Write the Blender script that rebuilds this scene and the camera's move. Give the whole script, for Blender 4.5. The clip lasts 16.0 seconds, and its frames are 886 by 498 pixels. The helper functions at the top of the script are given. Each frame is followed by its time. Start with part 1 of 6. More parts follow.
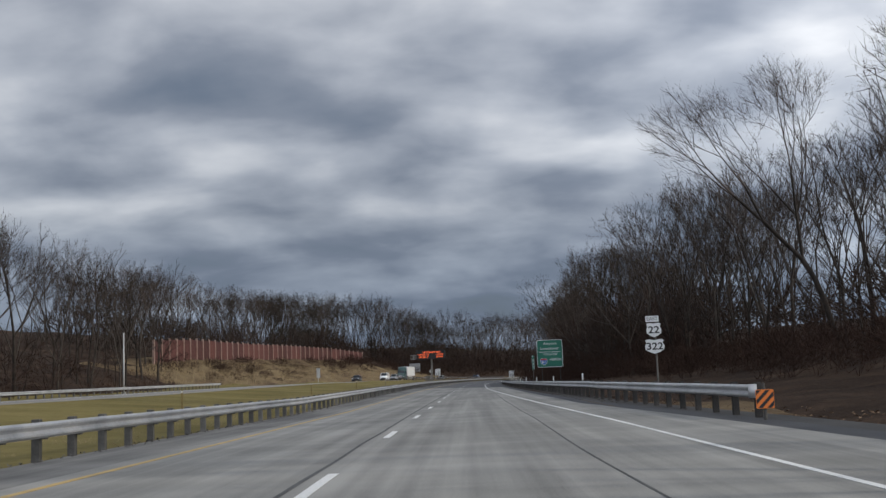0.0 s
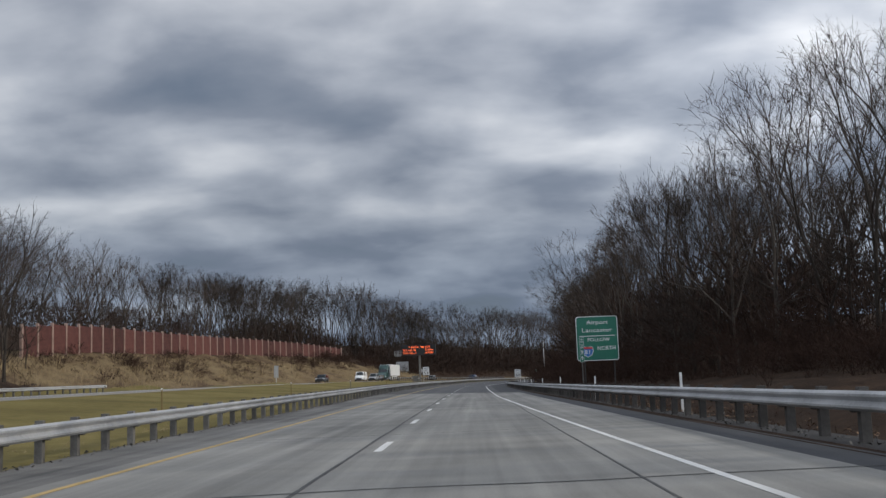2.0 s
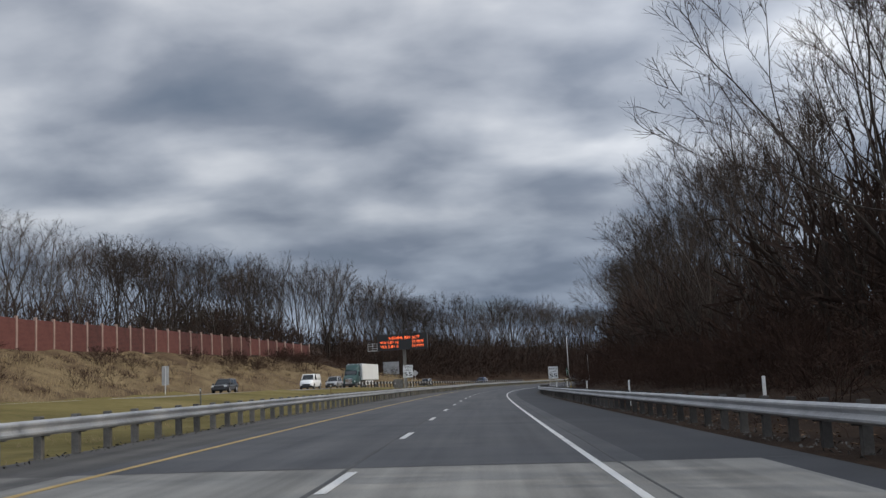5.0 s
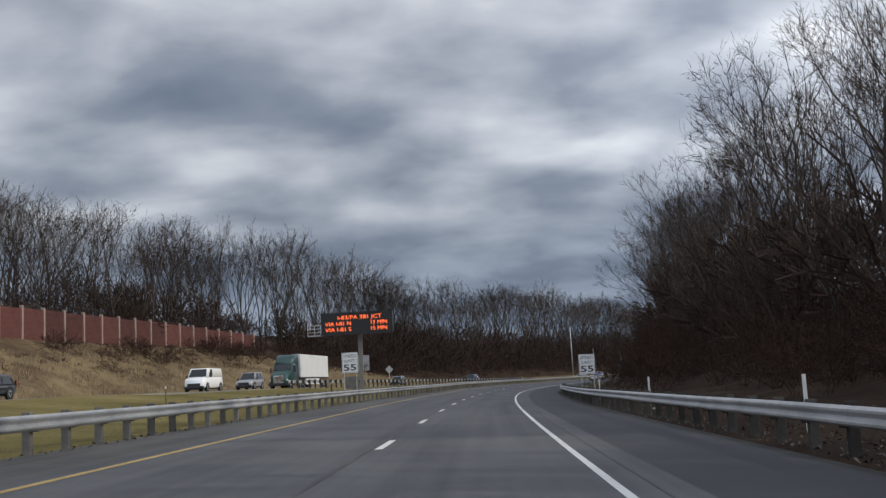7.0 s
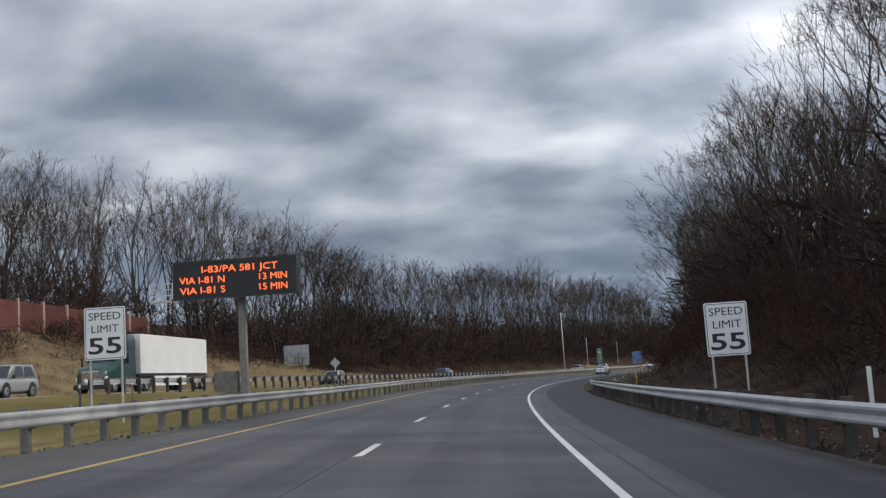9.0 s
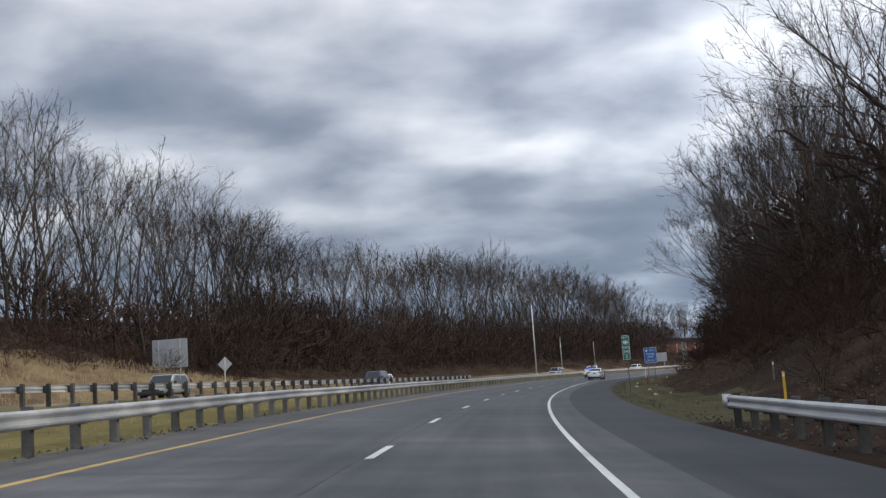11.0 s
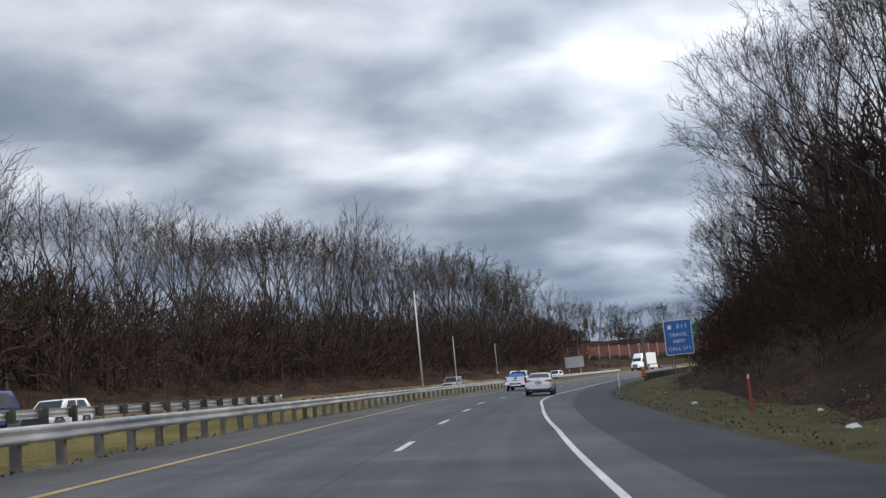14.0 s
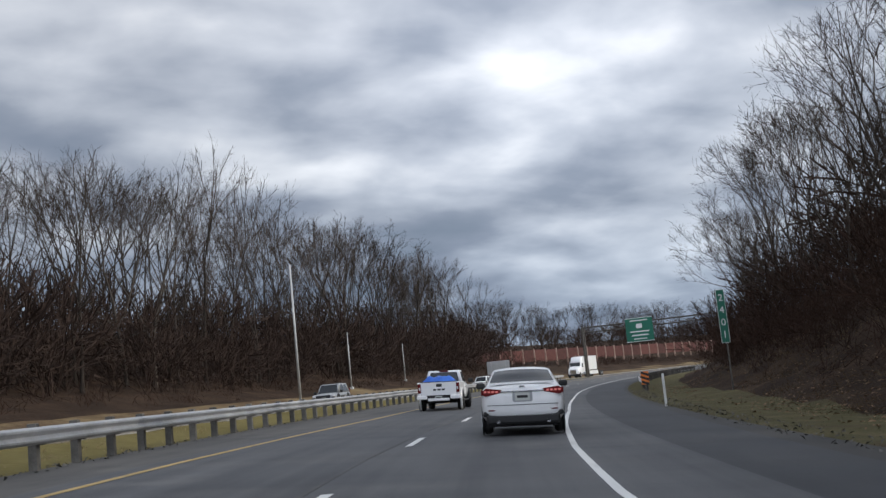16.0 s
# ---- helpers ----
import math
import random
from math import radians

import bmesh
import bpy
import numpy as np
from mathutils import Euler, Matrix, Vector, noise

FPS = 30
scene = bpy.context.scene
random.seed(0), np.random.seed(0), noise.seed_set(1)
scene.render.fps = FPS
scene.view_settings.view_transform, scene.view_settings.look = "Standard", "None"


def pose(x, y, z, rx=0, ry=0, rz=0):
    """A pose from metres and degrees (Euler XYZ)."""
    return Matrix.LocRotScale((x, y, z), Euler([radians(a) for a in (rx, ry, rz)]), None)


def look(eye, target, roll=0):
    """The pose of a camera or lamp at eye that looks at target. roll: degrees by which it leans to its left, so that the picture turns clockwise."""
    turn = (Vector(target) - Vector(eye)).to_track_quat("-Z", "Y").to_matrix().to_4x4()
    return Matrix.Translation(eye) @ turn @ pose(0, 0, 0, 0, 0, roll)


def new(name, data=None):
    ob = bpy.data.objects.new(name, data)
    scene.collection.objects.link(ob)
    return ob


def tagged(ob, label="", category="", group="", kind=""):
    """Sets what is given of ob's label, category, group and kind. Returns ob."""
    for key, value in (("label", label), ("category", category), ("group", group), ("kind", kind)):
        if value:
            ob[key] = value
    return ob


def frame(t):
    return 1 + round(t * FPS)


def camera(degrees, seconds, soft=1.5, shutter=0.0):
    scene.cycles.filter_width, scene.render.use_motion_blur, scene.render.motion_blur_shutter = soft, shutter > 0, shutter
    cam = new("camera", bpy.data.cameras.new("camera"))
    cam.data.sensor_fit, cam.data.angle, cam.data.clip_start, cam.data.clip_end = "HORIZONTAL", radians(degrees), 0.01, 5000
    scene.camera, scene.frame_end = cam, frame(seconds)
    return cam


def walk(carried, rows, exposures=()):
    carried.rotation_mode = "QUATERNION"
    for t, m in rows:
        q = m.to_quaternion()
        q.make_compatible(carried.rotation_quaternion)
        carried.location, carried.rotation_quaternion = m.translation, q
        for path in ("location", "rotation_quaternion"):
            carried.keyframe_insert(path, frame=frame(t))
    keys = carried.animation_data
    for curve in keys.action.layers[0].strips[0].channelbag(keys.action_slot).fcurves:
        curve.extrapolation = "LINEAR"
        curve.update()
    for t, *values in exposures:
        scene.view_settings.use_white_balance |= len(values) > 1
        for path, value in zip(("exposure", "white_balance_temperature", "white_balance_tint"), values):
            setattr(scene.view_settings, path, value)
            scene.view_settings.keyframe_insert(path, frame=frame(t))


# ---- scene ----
cam = camera(46.2, 16.0, soft=1.4)
PATH = [
    (0, (0.013, 0.002, 1.256), (-0.145, 9.922, 2.506), -2.21),
    (0.5, (0.002, 13.308, 1.256), (-0.133, 23.229, 2.500), -2.29),
    (1, (-0.008, 26.652, 1.256), (-0.142, 36.574, 2.498), -2.01),
    (1.5, (0.009, 39.952, 1.256), (-0.118, 49.873, 2.500), -1.91),
    (2, (0.083, 53.322, 1.256), (-0.031, 63.243, 2.510), -2.11),
    (2.5, (0.234, 66.487, 1.256), (0.119, 76.409, 2.503), -2.16),
    (3, (0.424, 79.785, 1.256), (0.312, 89.708, 2.492), -2.31),
    (3.5, (0.617, 93.111, 1.256), (0.507, 103.035, 2.482), -2.63),
    (4, (0.779, 106.629, 1.256), (0.631, 116.547, 2.521), -2.73),
    (4.5, (0.954, 120.143, 1.256), (0.777, 130.058, 2.549), -2.81),
    (5, (1.153, 133.599, 1.256), (0.968, 143.513, 2.555), -2.92),
    (5.5, (1.370, 147.015, 1.256), (1.192, 156.930, 2.547), -3.03),
    (6, (1.598, 160.408, 1.256), (1.441, 170.324, 2.537), -3.11),
    (6.5, (1.832, 173.795, 1.256), (1.703, 183.712, 2.533), -3.13),
    (7, (2.073, 187.164, 1.256), (1.971, 197.081, 2.537), -3.06),
    (7.5, (2.345, 200.435, 1.256), (2.264, 210.354, 2.530), -3.05),
    (8, (2.669, 213.637, 1.256), (2.656, 223.558, 2.512), -3.33),
    (8.5, (3.054, 226.630, 1.256), (3.112, 236.552, 2.495), -3.57),
    (9, (3.496, 239.526, 1.256), (3.625, 249.449, 2.485), -3.68),
    (9.5, (4.017, 252.306, 1.256), (4.225, 262.228, 2.482), -3.70),
    (10, (4.643, 264.891, 1.256), (4.941, 274.811, 2.485), -3.69),
    (10.5, (5.401, 277.205, 1.256), (5.807, 287.120, 2.495), -3.72),
    (11, (6.318, 289.169, 1.256), (6.853, 299.075, 2.511), -3.85),
    (11.5, (7.420, 300.841, 1.256), (8.120, 310.735, 2.529), -4.18),
    (12, (8.715, 312.554, 1.256), (9.625, 322.430, 2.538), -4.70),
    (12.5, (10.152, 324.034, 1.256), (11.254, 333.889, 2.542), -5.02),
    (13, (11.760, 335.652, 1.256), (13.056, 345.483, 2.545), -5.50),
    (13.5, (13.537, 346.934, 1.256), (15.005, 356.740, 2.557), -5.72),
    (14, (15.550, 358.443, 1.256), (17.209, 368.217, 2.560), -5.60),
    (14.5, (17.739, 369.943, 1.256), (19.571, 379.686, 2.566), -5.40),
    (15, (20.109, 381.398, 1.256), (22.152, 391.099, 2.565), -5.36),
    (15.5, (22.648, 392.818, 1.256), (24.918, 402.468, 2.566), -5.38),
    (16, (25.360, 404.271, 1.256), (27.869, 413.862, 2.564), -5.70),
]
walk(cam, [(t, look(eye, target, roll)) for t, eye, target, roll in PATH],
     exposures=[(0, 0.0), (4, 0.03), (7, 0.08), (8.5, 0.15), (11, 0.4), (14, 0.45), (15, 0.4), (16, 0.3)])

# ---- world and sun ----
SUN_AZ, SUN_EL = 98.0, 25.0     # degrees to the right of straight ahead, above the horizon
sun_dir = Vector((math.sin(radians(SUN_AZ)) * math.cos(radians(SUN_EL)), math.cos(radians(SUN_AZ)) * math.cos(radians(SUN_EL)), math.sin(radians(SUN_EL))))

world = bpy.data.worlds.new("cloudy_sky")
scene.world = world
world.use_nodes = True
wt = world.node_tree
wt.nodes.clear()


def wn(kind, **values):
    n = wt.nodes.new(kind)
    for k, v in values.items():
        n.inputs[k].default_value = v
    return n


def wmath(op, a, b=None, clamp=False):
    n = wt.nodes.new("ShaderNodeMath")
    n.operation = op
    n.use_clamp = clamp
    for i, v in enumerate((a, b)):
        if v is None:
            continue
        if isinstance(v, (int, float)):
            n.inputs[i].default_value = v
        else:
            wt.links.new(v, n.inputs[i])
    return n.outputs[0]


def wramp(fac, stops):
    n = wt.nodes.new("ShaderNodeValToRGB")
    wt.links.new(fac, n.inputs[0])
    e = n.color_ramp.elements
    while len(e) < len(stops):
        e.new(0.5)
    for el, (p, c) in zip(e, stops):
        el.position, el.color = p, (*c, 1)
    return n.outputs[0]


coord = wt.nodes.new("ShaderNodeTexCoord")
sep = wt.nodes.new("ShaderNodeSeparateXYZ")
wt.links.new(coord.outputs["Generated"], sep.inputs[0])
up = wmath("MAXIMUM", sep.outputs["Z"], 0.0)
# the cloud deck is a plane seen in perspective, low towards the horizon
deck = wmath("ADD", up, 0.30)
cx = wmath("DIVIDE", sep.outputs["X"], deck)
cy = wmath("DIVIDE", sep.outputs["Y"], deck)
comb = wt.nodes.new("ShaderNodeCombineXYZ")
wt.links.new(wmath("MULTIPLY", cx, 0.8), comb.inputs[0])
wt.links.new(wmath("MULTIPLY", cy, 1.0), comb.inputs[1])
big = wn("ShaderNodeTexNoise", Scale=1.5, Detail=3.0, Roughness=0.42, Distortion=0.4)
wt.links.new(comb.outputs[0], big.inputs["Vector"])
small = wn("ShaderNodeTexNoise", Scale=4.4, Detail=5.0, Roughness=0.46, Distortion=0.15)
wt.links.new(comb.outputs[0], small.inputs["Vector"])
# the larger cloud masses: azimuth, elevation, half widths in degrees, and how much thinner (+) or thicker (-) the deck is
MASSES = [(19.5, 15.8, 5.0, 4.2, 1.1), (-7.5, 12.2, 6.0, 1.7, 0.75), (10.0, 11.7, 7.0, 1.0, 0.55), (-23.0, 9.0, 5.0, 1.7, 0.8), (20.0, 5.6, 6.0, 1.1, 0.7), (11.0, 20.0, 6.0, 2.0, 0.5), (-4.5, 9.3, 5.0, 0.9, 0.4),
          (-17.5, 15.2, 8.0, 3.0, -0.6), (-5.5, 15.9, 5.0, 2.0, -0.45), (6.8, 15.4, 5.0, 2.4, -0.6), (5.0, 9.9, 7.0, 1.1, -0.6), (-10.0, 7.6, 8.0, 1.4, -0.6), (28.0, 12.5, 5.0, 2.4, -0.3), (4.0, 4.6, 14.0, 1.5, -0.5), (14.0, 8.9, 5.0, 1.0, -0.5)]
soft = wn("ShaderNodeTexNoise", Scale=3.4, Detail=3.5, Roughness=0.45)
wt.links.new(comb.outputs[0], soft.inputs["Vector"])
tint = wt.nodes.new("ShaderNodeSeparateColor")
wt.links.new(soft.outputs["Color"], tint.inputs[0])
azim = wmath("MULTIPLY", wmath("ARCTAN2", sep.outputs["X"], sep.outputs["Y"]), 180 / math.pi)
elev = wmath("MULTIPLY", wmath("ARCSINE", sep.outputs["Z"]), 180 / math.pi)
azim = wmath("ADD", azim, wmath("MULTIPLY", wmath("SUBTRACT", tint.outputs[0], 0.5), 14.0))
elev = wmath("ADD", elev, wmath("MULTIPLY", wmath("SUBTRACT", tint.outputs[1], 0.5), 6.0))
mass = 0.0
for a0, e0, wa, we, amount in MASSES:
    da = wmath("SUBTRACT", azim, a0)
    de = wmath("SUBTRACT", wmath("SUBTRACT", elev, e0), wmath("MULTIPLY", da, 0.09))
    q2 = wmath("ADD", wmath("POWER", wmath("MULTIPLY", da, 1 / wa), 2.0), wmath("POWER", wmath("MULTIPLY", de, 1 / we), 2.0))
    mass = wmath("ADD", mass, wmath("MULTIPLY", wmath("EXPONENT", wmath("MULTIPLY", q2, -1.0)), amount))
cloud = wmath("ADD", wmath("MULTIPLY", big.outputs["Fac"], 0.38), wmath("MULTIPLY", small.outputs["Fac"], 0.36))
cloud = wmath("ADD", wmath("ADD", cloud, 0.145), wmath("MULTIPLY", mass, 0.09))
shade = wramp(cloud, [(0.37, (0.145, 0.174, 0.229)), (0.46, (0.258, 0.29, 0.353)), (0.54, (0.458, 0.488, 0.546)), (0.64, (0.8, 0.81, 0.835))])
# a thin place in the deck passes more light
dot = wt.nodes.new("ShaderNodeVectorMath")
dot.operation = "DOT_PRODUCT"
wt.links.new(coord.outputs["Generated"], dot.inputs[0])
dot.inputs[1].default_value = (0.34, 0.895, 0.287)
glow = wmath("POWER", wmath("MAXIMUM", dot.outputs["Value"], 0.0), 30.0)
gain = wmath("ADD", 1.0, wmath("MULTIPLY", glow, 0.35))
# added fill: unseen sky to the south, behind the drive, brightened for rear-facing surfaces
rear_fill = wmath("POWER", wmath("SUBTRACT", 0.5, wmath("MULTIPLY", sep.outputs["Y"], 0.5)), 3.5)
gain = wmath("ADD", gain, wmath("MULTIPLY", rear_fill, 2.6))
# far off the deck is seen edge on, thick and blue-grey
low_band = wmath("MULTIPLY", up, 3.0, True)
gain = wmath("MULTIPLY", gain, wmath("ADD", 0.5, wmath("MULTIPLY", low_band, 0.56)))
lit = wt.nodes.new("ShaderNodeVectorMath")
lit.operation = "SCALE"
haze = wt.nodes.new("ShaderNodeMix")
haze.data_type, haze.blend_type = "RGBA", "MULTIPLY"
haze.inputs["Factor"].default_value = 1.0
wt.links.new(shade, haze.inputs[6])
wt.links.new(wramp(up, [(0.02, (0.82, 0.96, 1.15)), (0.16, (0.95, 0.99, 1.04)), (0.34, (1.0, 1.0, 1.0))]), haze.inputs[7])
wt.links.new(haze.outputs[2], lit.inputs[0])
wt.links.new(gain, lit.inputs["Scale"])
sky = wt.nodes.new("ShaderNodeTexSky")
sky.sky_type, sky.sun_disc = "NISHITA", False
sky.sun_elevation, sky.sun_rotation = radians(SUN_EL), radians(SUN_AZ)
sky_dim = wt.nodes.new("ShaderNodeVectorMath")
sky_dim.operation = "SCALE"
wt.links.new(sky.outputs[0], sky_dim.inputs[0])
sky_dim.inputs["Scale"].default_value = 0.1
cover = wramp(cloud, [(0.30, (0.72, 0.72, 0.72)), (0.46, (0.96, 0.96, 0.96))])
mix = wt.nodes.new("ShaderNodeMix")
mix.data_type = "RGBA"
wt.links.new(cover, mix.inputs["Factor"])
wt.links.new(sky_dim.outputs[0], mix.inputs[6])
wt.links.new(lit.outputs[0], mix.inputs[7])
bg = wn("ShaderNodeBackground", Strength=1.0)
wt.links.new(mix.outputs[2], bg.inputs[0])
out = wt.nodes.new("ShaderNodeOutputWorld")
wt.links.new(bg.outputs[0], out.inputs[0])

sun = new("sun", bpy.data.lights.new("sun", "SUN"))
sun.data.energy, sun.data.angle, sun.data.color = 2.0, radians(0.6), (1.0, 0.93, 0.82)
sun.matrix_world = look((0, 0, 60), Vector((0, 0, 60)) - sun_dir)


# ---- materials ----
def shader(name, stops, scale=1.0, rough=0.8, metal=0.0, bump=0.2, fine=6.0, stretch=(1, 1, 1), coords="Object", per_object=0.0, spec=0.5, bump_scale=1.0, mixw=0.6, coat=0.0):
    """A surface whose colour runs over the given stops by noise at two scales, with a fine relief."""
    m = bpy.data.materials.new(name)
    m.use_nodes = True
    t = m.node_tree
    b = t.nodes["Principled BSDF"]
    c = t.nodes.new("ShaderNodeTexCoord")
    mp = t.nodes.new("ShaderNodeMapping")
    mp.inputs["Scale"].default_value = stretch
    t.links.new(c.outputs[coords], mp.inputs[0])
    n1 = t.nodes.new("ShaderNodeTexNoise")
    n1.inputs["Scale"].default_value, n1.inputs["Detail"].default_value = scale, 4
    n2 = t.nodes.new("ShaderNodeTexNoise")
    n2.inputs["Scale"].default_value, n2.inputs["Detail"].default_value, n2.inputs["Roughness"].default_value = scale * fine, 6, 0.65
    for n in (n1, n2):
        t.links.new(mp.outputs[0], n.inputs["Vector"])
    mx = t.nodes.new("ShaderNodeMix")
    mx.inputs["Factor"].default_value = 1 - mixw
    t.links.new(n1.outputs["Fac"], mx.inputs[2])
    t.links.new(n2.outputs["Fac"], mx.inputs[3])
    fac = mx.outputs[0]
    if per_object:
        info = t.nodes.new("ShaderNodeObjectInfo")
        ad = t.nodes.new("ShaderNodeMath")
        ad.operation = "MULTIPLY_ADD"
        t.links.new(info.outputs["Random"], ad.inputs[0])
        ad.inputs[1].default_value = per_object
        t.links.new(fac, ad.inputs[2])
        sb = t.nodes.new("ShaderNodeMath")
        sb.operation = "SUBTRACT"
        t.links.new(ad.outputs[0], sb.inputs[0])
        sb.inputs[1].default_value = per_object / 2
        fac = sb.outputs[0]
    r = t.nodes.new("ShaderNodeValToRGB")
    e = r.color_ramp.elements
    while len(e) < len(stops):
        e.new(0.5)
    for i, (el, col) in enumerate(zip(e, stops)):
        el.position, el.color = 0.3 + 0.4 * i / max(1, len(stops) - 1), (*col, 1)
    t.links.new(fac, r.inputs[0])
    t.links.new(r.outputs[0], b.inputs["Base Color"])
    b.inputs["Roughness"].default_value, b.inputs["Metallic"].default_value = rough, metal
    b.inputs["Specular IOR Level"].default_value = spec
    if coat:
        b.inputs["Coat Weight"].default_value = coat
        b.inputs["Coat Roughness"].default_value = 0.08
    if bump:
        bp = t.nodes.new("ShaderNodeBump")
        bp.inputs["Strength"].default_value, bp.inputs["Distance"].default_value = bump, 0.03 * bump_scale
        t.links.new(n2.outputs["Fac"], bp.inputs["Height"])
        t.links.new(bp.outputs[0], b.inputs["Normal"])
    return m


def plain(name, col, rough=0.5, metal=0.0, emit=None, strength=0.0, spec=0.5):
    m = bpy.data.materials.new(name)
    m.use_nodes = True
    b = m.node_tree.nodes["Principled BSDF"]
    b.inputs["Base Color"].default_value = (*col, 1)
    b.inputs["Roughness"].default_value, b.inputs["Metallic"].default_value = rough, metal
    b.inputs["Specular IOR Level"].default_value = spec
    if emit:
        b.inputs["Emission Color"].default_value, b.inputs["Emission Strength"].default_value = (*emit, 1), strength
    return m


def road_material(name, dark, light, wheel=0.25, joints=0.0):
    """Asphalt laid along UV (u: metres along, v: metres across): long streaks, polished wheel tracks, patches, grit."""
    m = bpy.data.materials.new(name)
    m.use_nodes = True
    t = m.node_tree
    L = t.links.new
    b = t.nodes["Principled BSDF"]
    uv = t.nodes.new("ShaderNodeUVMap")

    def noise_at(sx, sy, detail=4, rough=0.55):
        mp = t.nodes.new("ShaderNodeMapping")
        mp.inputs["Scale"].default_value = (sx, sy, 1)
        L(uv.outputs[0], mp.inputs[0])
        n = t.nodes.new("ShaderNodeTexNoise")
        n.inputs["Scale"].default_value, n.inputs["Detail"].default_value, n.inputs["Roughness"].default_value = 1.0, detail, rough
        L(mp.outputs[0], n.inputs["Vector"])
        return n.outputs["Fac"]

    def ma(op, a, c):
        n = t.nodes.new("ShaderNodeMath")
        n.operation = op
        for i, v in enumerate((a, c)):
            if isinstance(v, (int, float)):
                n.inputs[i].default_value = v
            else:
                L(v, n.inputs[i])
        return n.outputs[0]

    patches = noise_at(0.09, 0.35)
    streaks = noise_at(0.03, 2.2)
    across = noise_at(0.55, 0.12)
    grit = noise_at(28, 28, 3, 0.7)
    sp = t.nodes.new("ShaderNodeSeparateXYZ")
    L(uv.outputs[0], sp.inputs[0])
    track = ma("COSINE", ma("MULTIPLY", sp.outputs[1], 2 * math.pi / 1.83), 0)
    v = ma("ADD", ma("MULTIPLY", patches, 0.3), ma("MULTIPLY", streaks, 0.35))
    v = ma("ADD", v, ma("MULTIPLY", across, 0.2))
    v = ma("ADD", v, ma("MULTIPLY", grit, 0.15))
    v = ma("ADD", v, ma("MULTIPLY", track, 0.05 * wheel))
    r = t.nodes.new("ShaderNodeValToRGB")
    e = r.color_ramp.elements
    e[0].position, e[0].color = 0.40, (*dark, 1)
    e[1].position, e[1].color = 0.61, (*light, 1)
    L(v, r.inputs[0])
    L(r.outputs[0], b.inputs["Base Color"])
    rr = t.nodes.new("ShaderNodeMapRange")
    rr.inputs["To Min"].default_value, rr.inputs["To Max"].default_value = 0.62, 0.85
    L(streaks, rr.inputs["Value"])
    L(rr.outputs[0], b.inputs["Roughness"])
    b.inputs["Specular IOR Level"].default_value = 0.3
    bp = t.nodes.new("ShaderNodeBump")
    bp.inputs["Strength"].default_value, bp.inputs["Distance"].default_value = 0.35, 0.01
    L(grit, bp.inputs["Height"])
    L(bp.outputs[0], b.inputs["Normal"])
    return m


M_ROAD = road_material("worn_asphalt", (0.06, 0.062, 0.067), (0.134, 0.136, 0.139))
# the same worn asphalt with sunshine put into its colour
M_ROAD_SUN = road_material("sunlit_worn_asphalt", (0.155, 0.152, 0.141), (0.345, 0.338, 0.314))
M_GRIT = road_material("gritty_grey_shoulder", (0.055, 0.053, 0.05), (0.14, 0.134, 0.125), wheel=0)
M_ROAD_EDGE = road_material("dark_smooth_asphalt", (0.034, 0.036, 0.041), (0.068, 0.07, 0.076), wheel=0)
M_SHOULDER = road_material("coarse_shoulder_asphalt", (0.024, 0.023, 0.023), (0.065, 0.062, 0.06), wheel=0)
M_OPP = road_material("pale_concrete_road", (0.17, 0.168, 0.165), (0.28, 0.275, 0.265))
M_SEAL = shader("worn_crack_sealant", [(0.03, 0.03, 0.031), (0.055, 0.055, 0.055), (0.1, 0.099, 0.095)], 0.6, 0.7, bump=0.1, fine=9)
M_WHITE_LINE = shader("worn_white_road_paint", [(0.45, 0.45, 0.44), (0.72, 0.72, 0.70), (0.8, 0.8, 0.78)], 3, 0.6, bump=0.1, coords="Generated", stretch=(1, 30, 1))
M_YELLOW_LINE = shader("worn_yellow_road_paint", [(0.32, 0.22, 0.07), (0.46, 0.31, 0.10), (0.52, 0.36, 0.14)], 2, 0.6, bump=0.1)
M_GRASS = shader("winter_grass", [(0.09, 0.07, 0.03), (0.135, 0.112, 0.04), (0.185, 0.152, 0.058), (0.24, 0.19, 0.09)], 0.12, 0.95, bump=0.8, fine=14, bump_scale=3, spec=0.1)
M_DRY = shader("dry_hillside_grass", [(0.05, 0.032, 0.021), (0.1, 0.068, 0.041), (0.175, 0.13, 0.073), (0.245, 0.187, 0.106)], 0.16, 0.95, bump=0.9, fine=9, bump_scale=5, spec=0.1)
M_LITTER = shader("leaf_litter", [(0.018, 0.012, 0.009), (0.04, 0.026, 0.018), (0.082, 0.053, 0.036)], 0.3, 0.95, bump=0.9, fine=16, bump_scale=4, spec=0.1)
M_VERGE = shader("muddy_green_verge", [(0.055, 0.041, 0.028), (0.095, 0.075, 0.046), (0.085, 0.08, 0.04), (0.12, 0.103, 0.056), (0.165, 0.128, 0.083)], 0.8, 0.95, bump=0.9, fine=10, bump_scale=3, spec=0.1)
M_BARK = shader("grey_brown_bark", [(0.025, 0.02, 0.017), (0.05, 0.041, 0.034), (0.09, 0.075, 0.063)], 1.2, 0.95, bump=0.8, fine=8, stretch=(3, 3, 0.5), per_object=0.25, spec=0.15)
M_TWIG = shader("brown_twigs", [(0.03, 0.0235, 0.0195), (0.052, 0.041, 0.034), (0.09, 0.071, 0.059)], 0.5, 0.95, bump=0, per_object=0.3, spec=0.1)
M_SHRUB = shader("reddish_brown_saplings", [(0.026, 0.018, 0.014), (0.046, 0.031, 0.025), (0.076, 0.054, 0.044)], 0.3, 0.95, bump=0, spec=0.1)
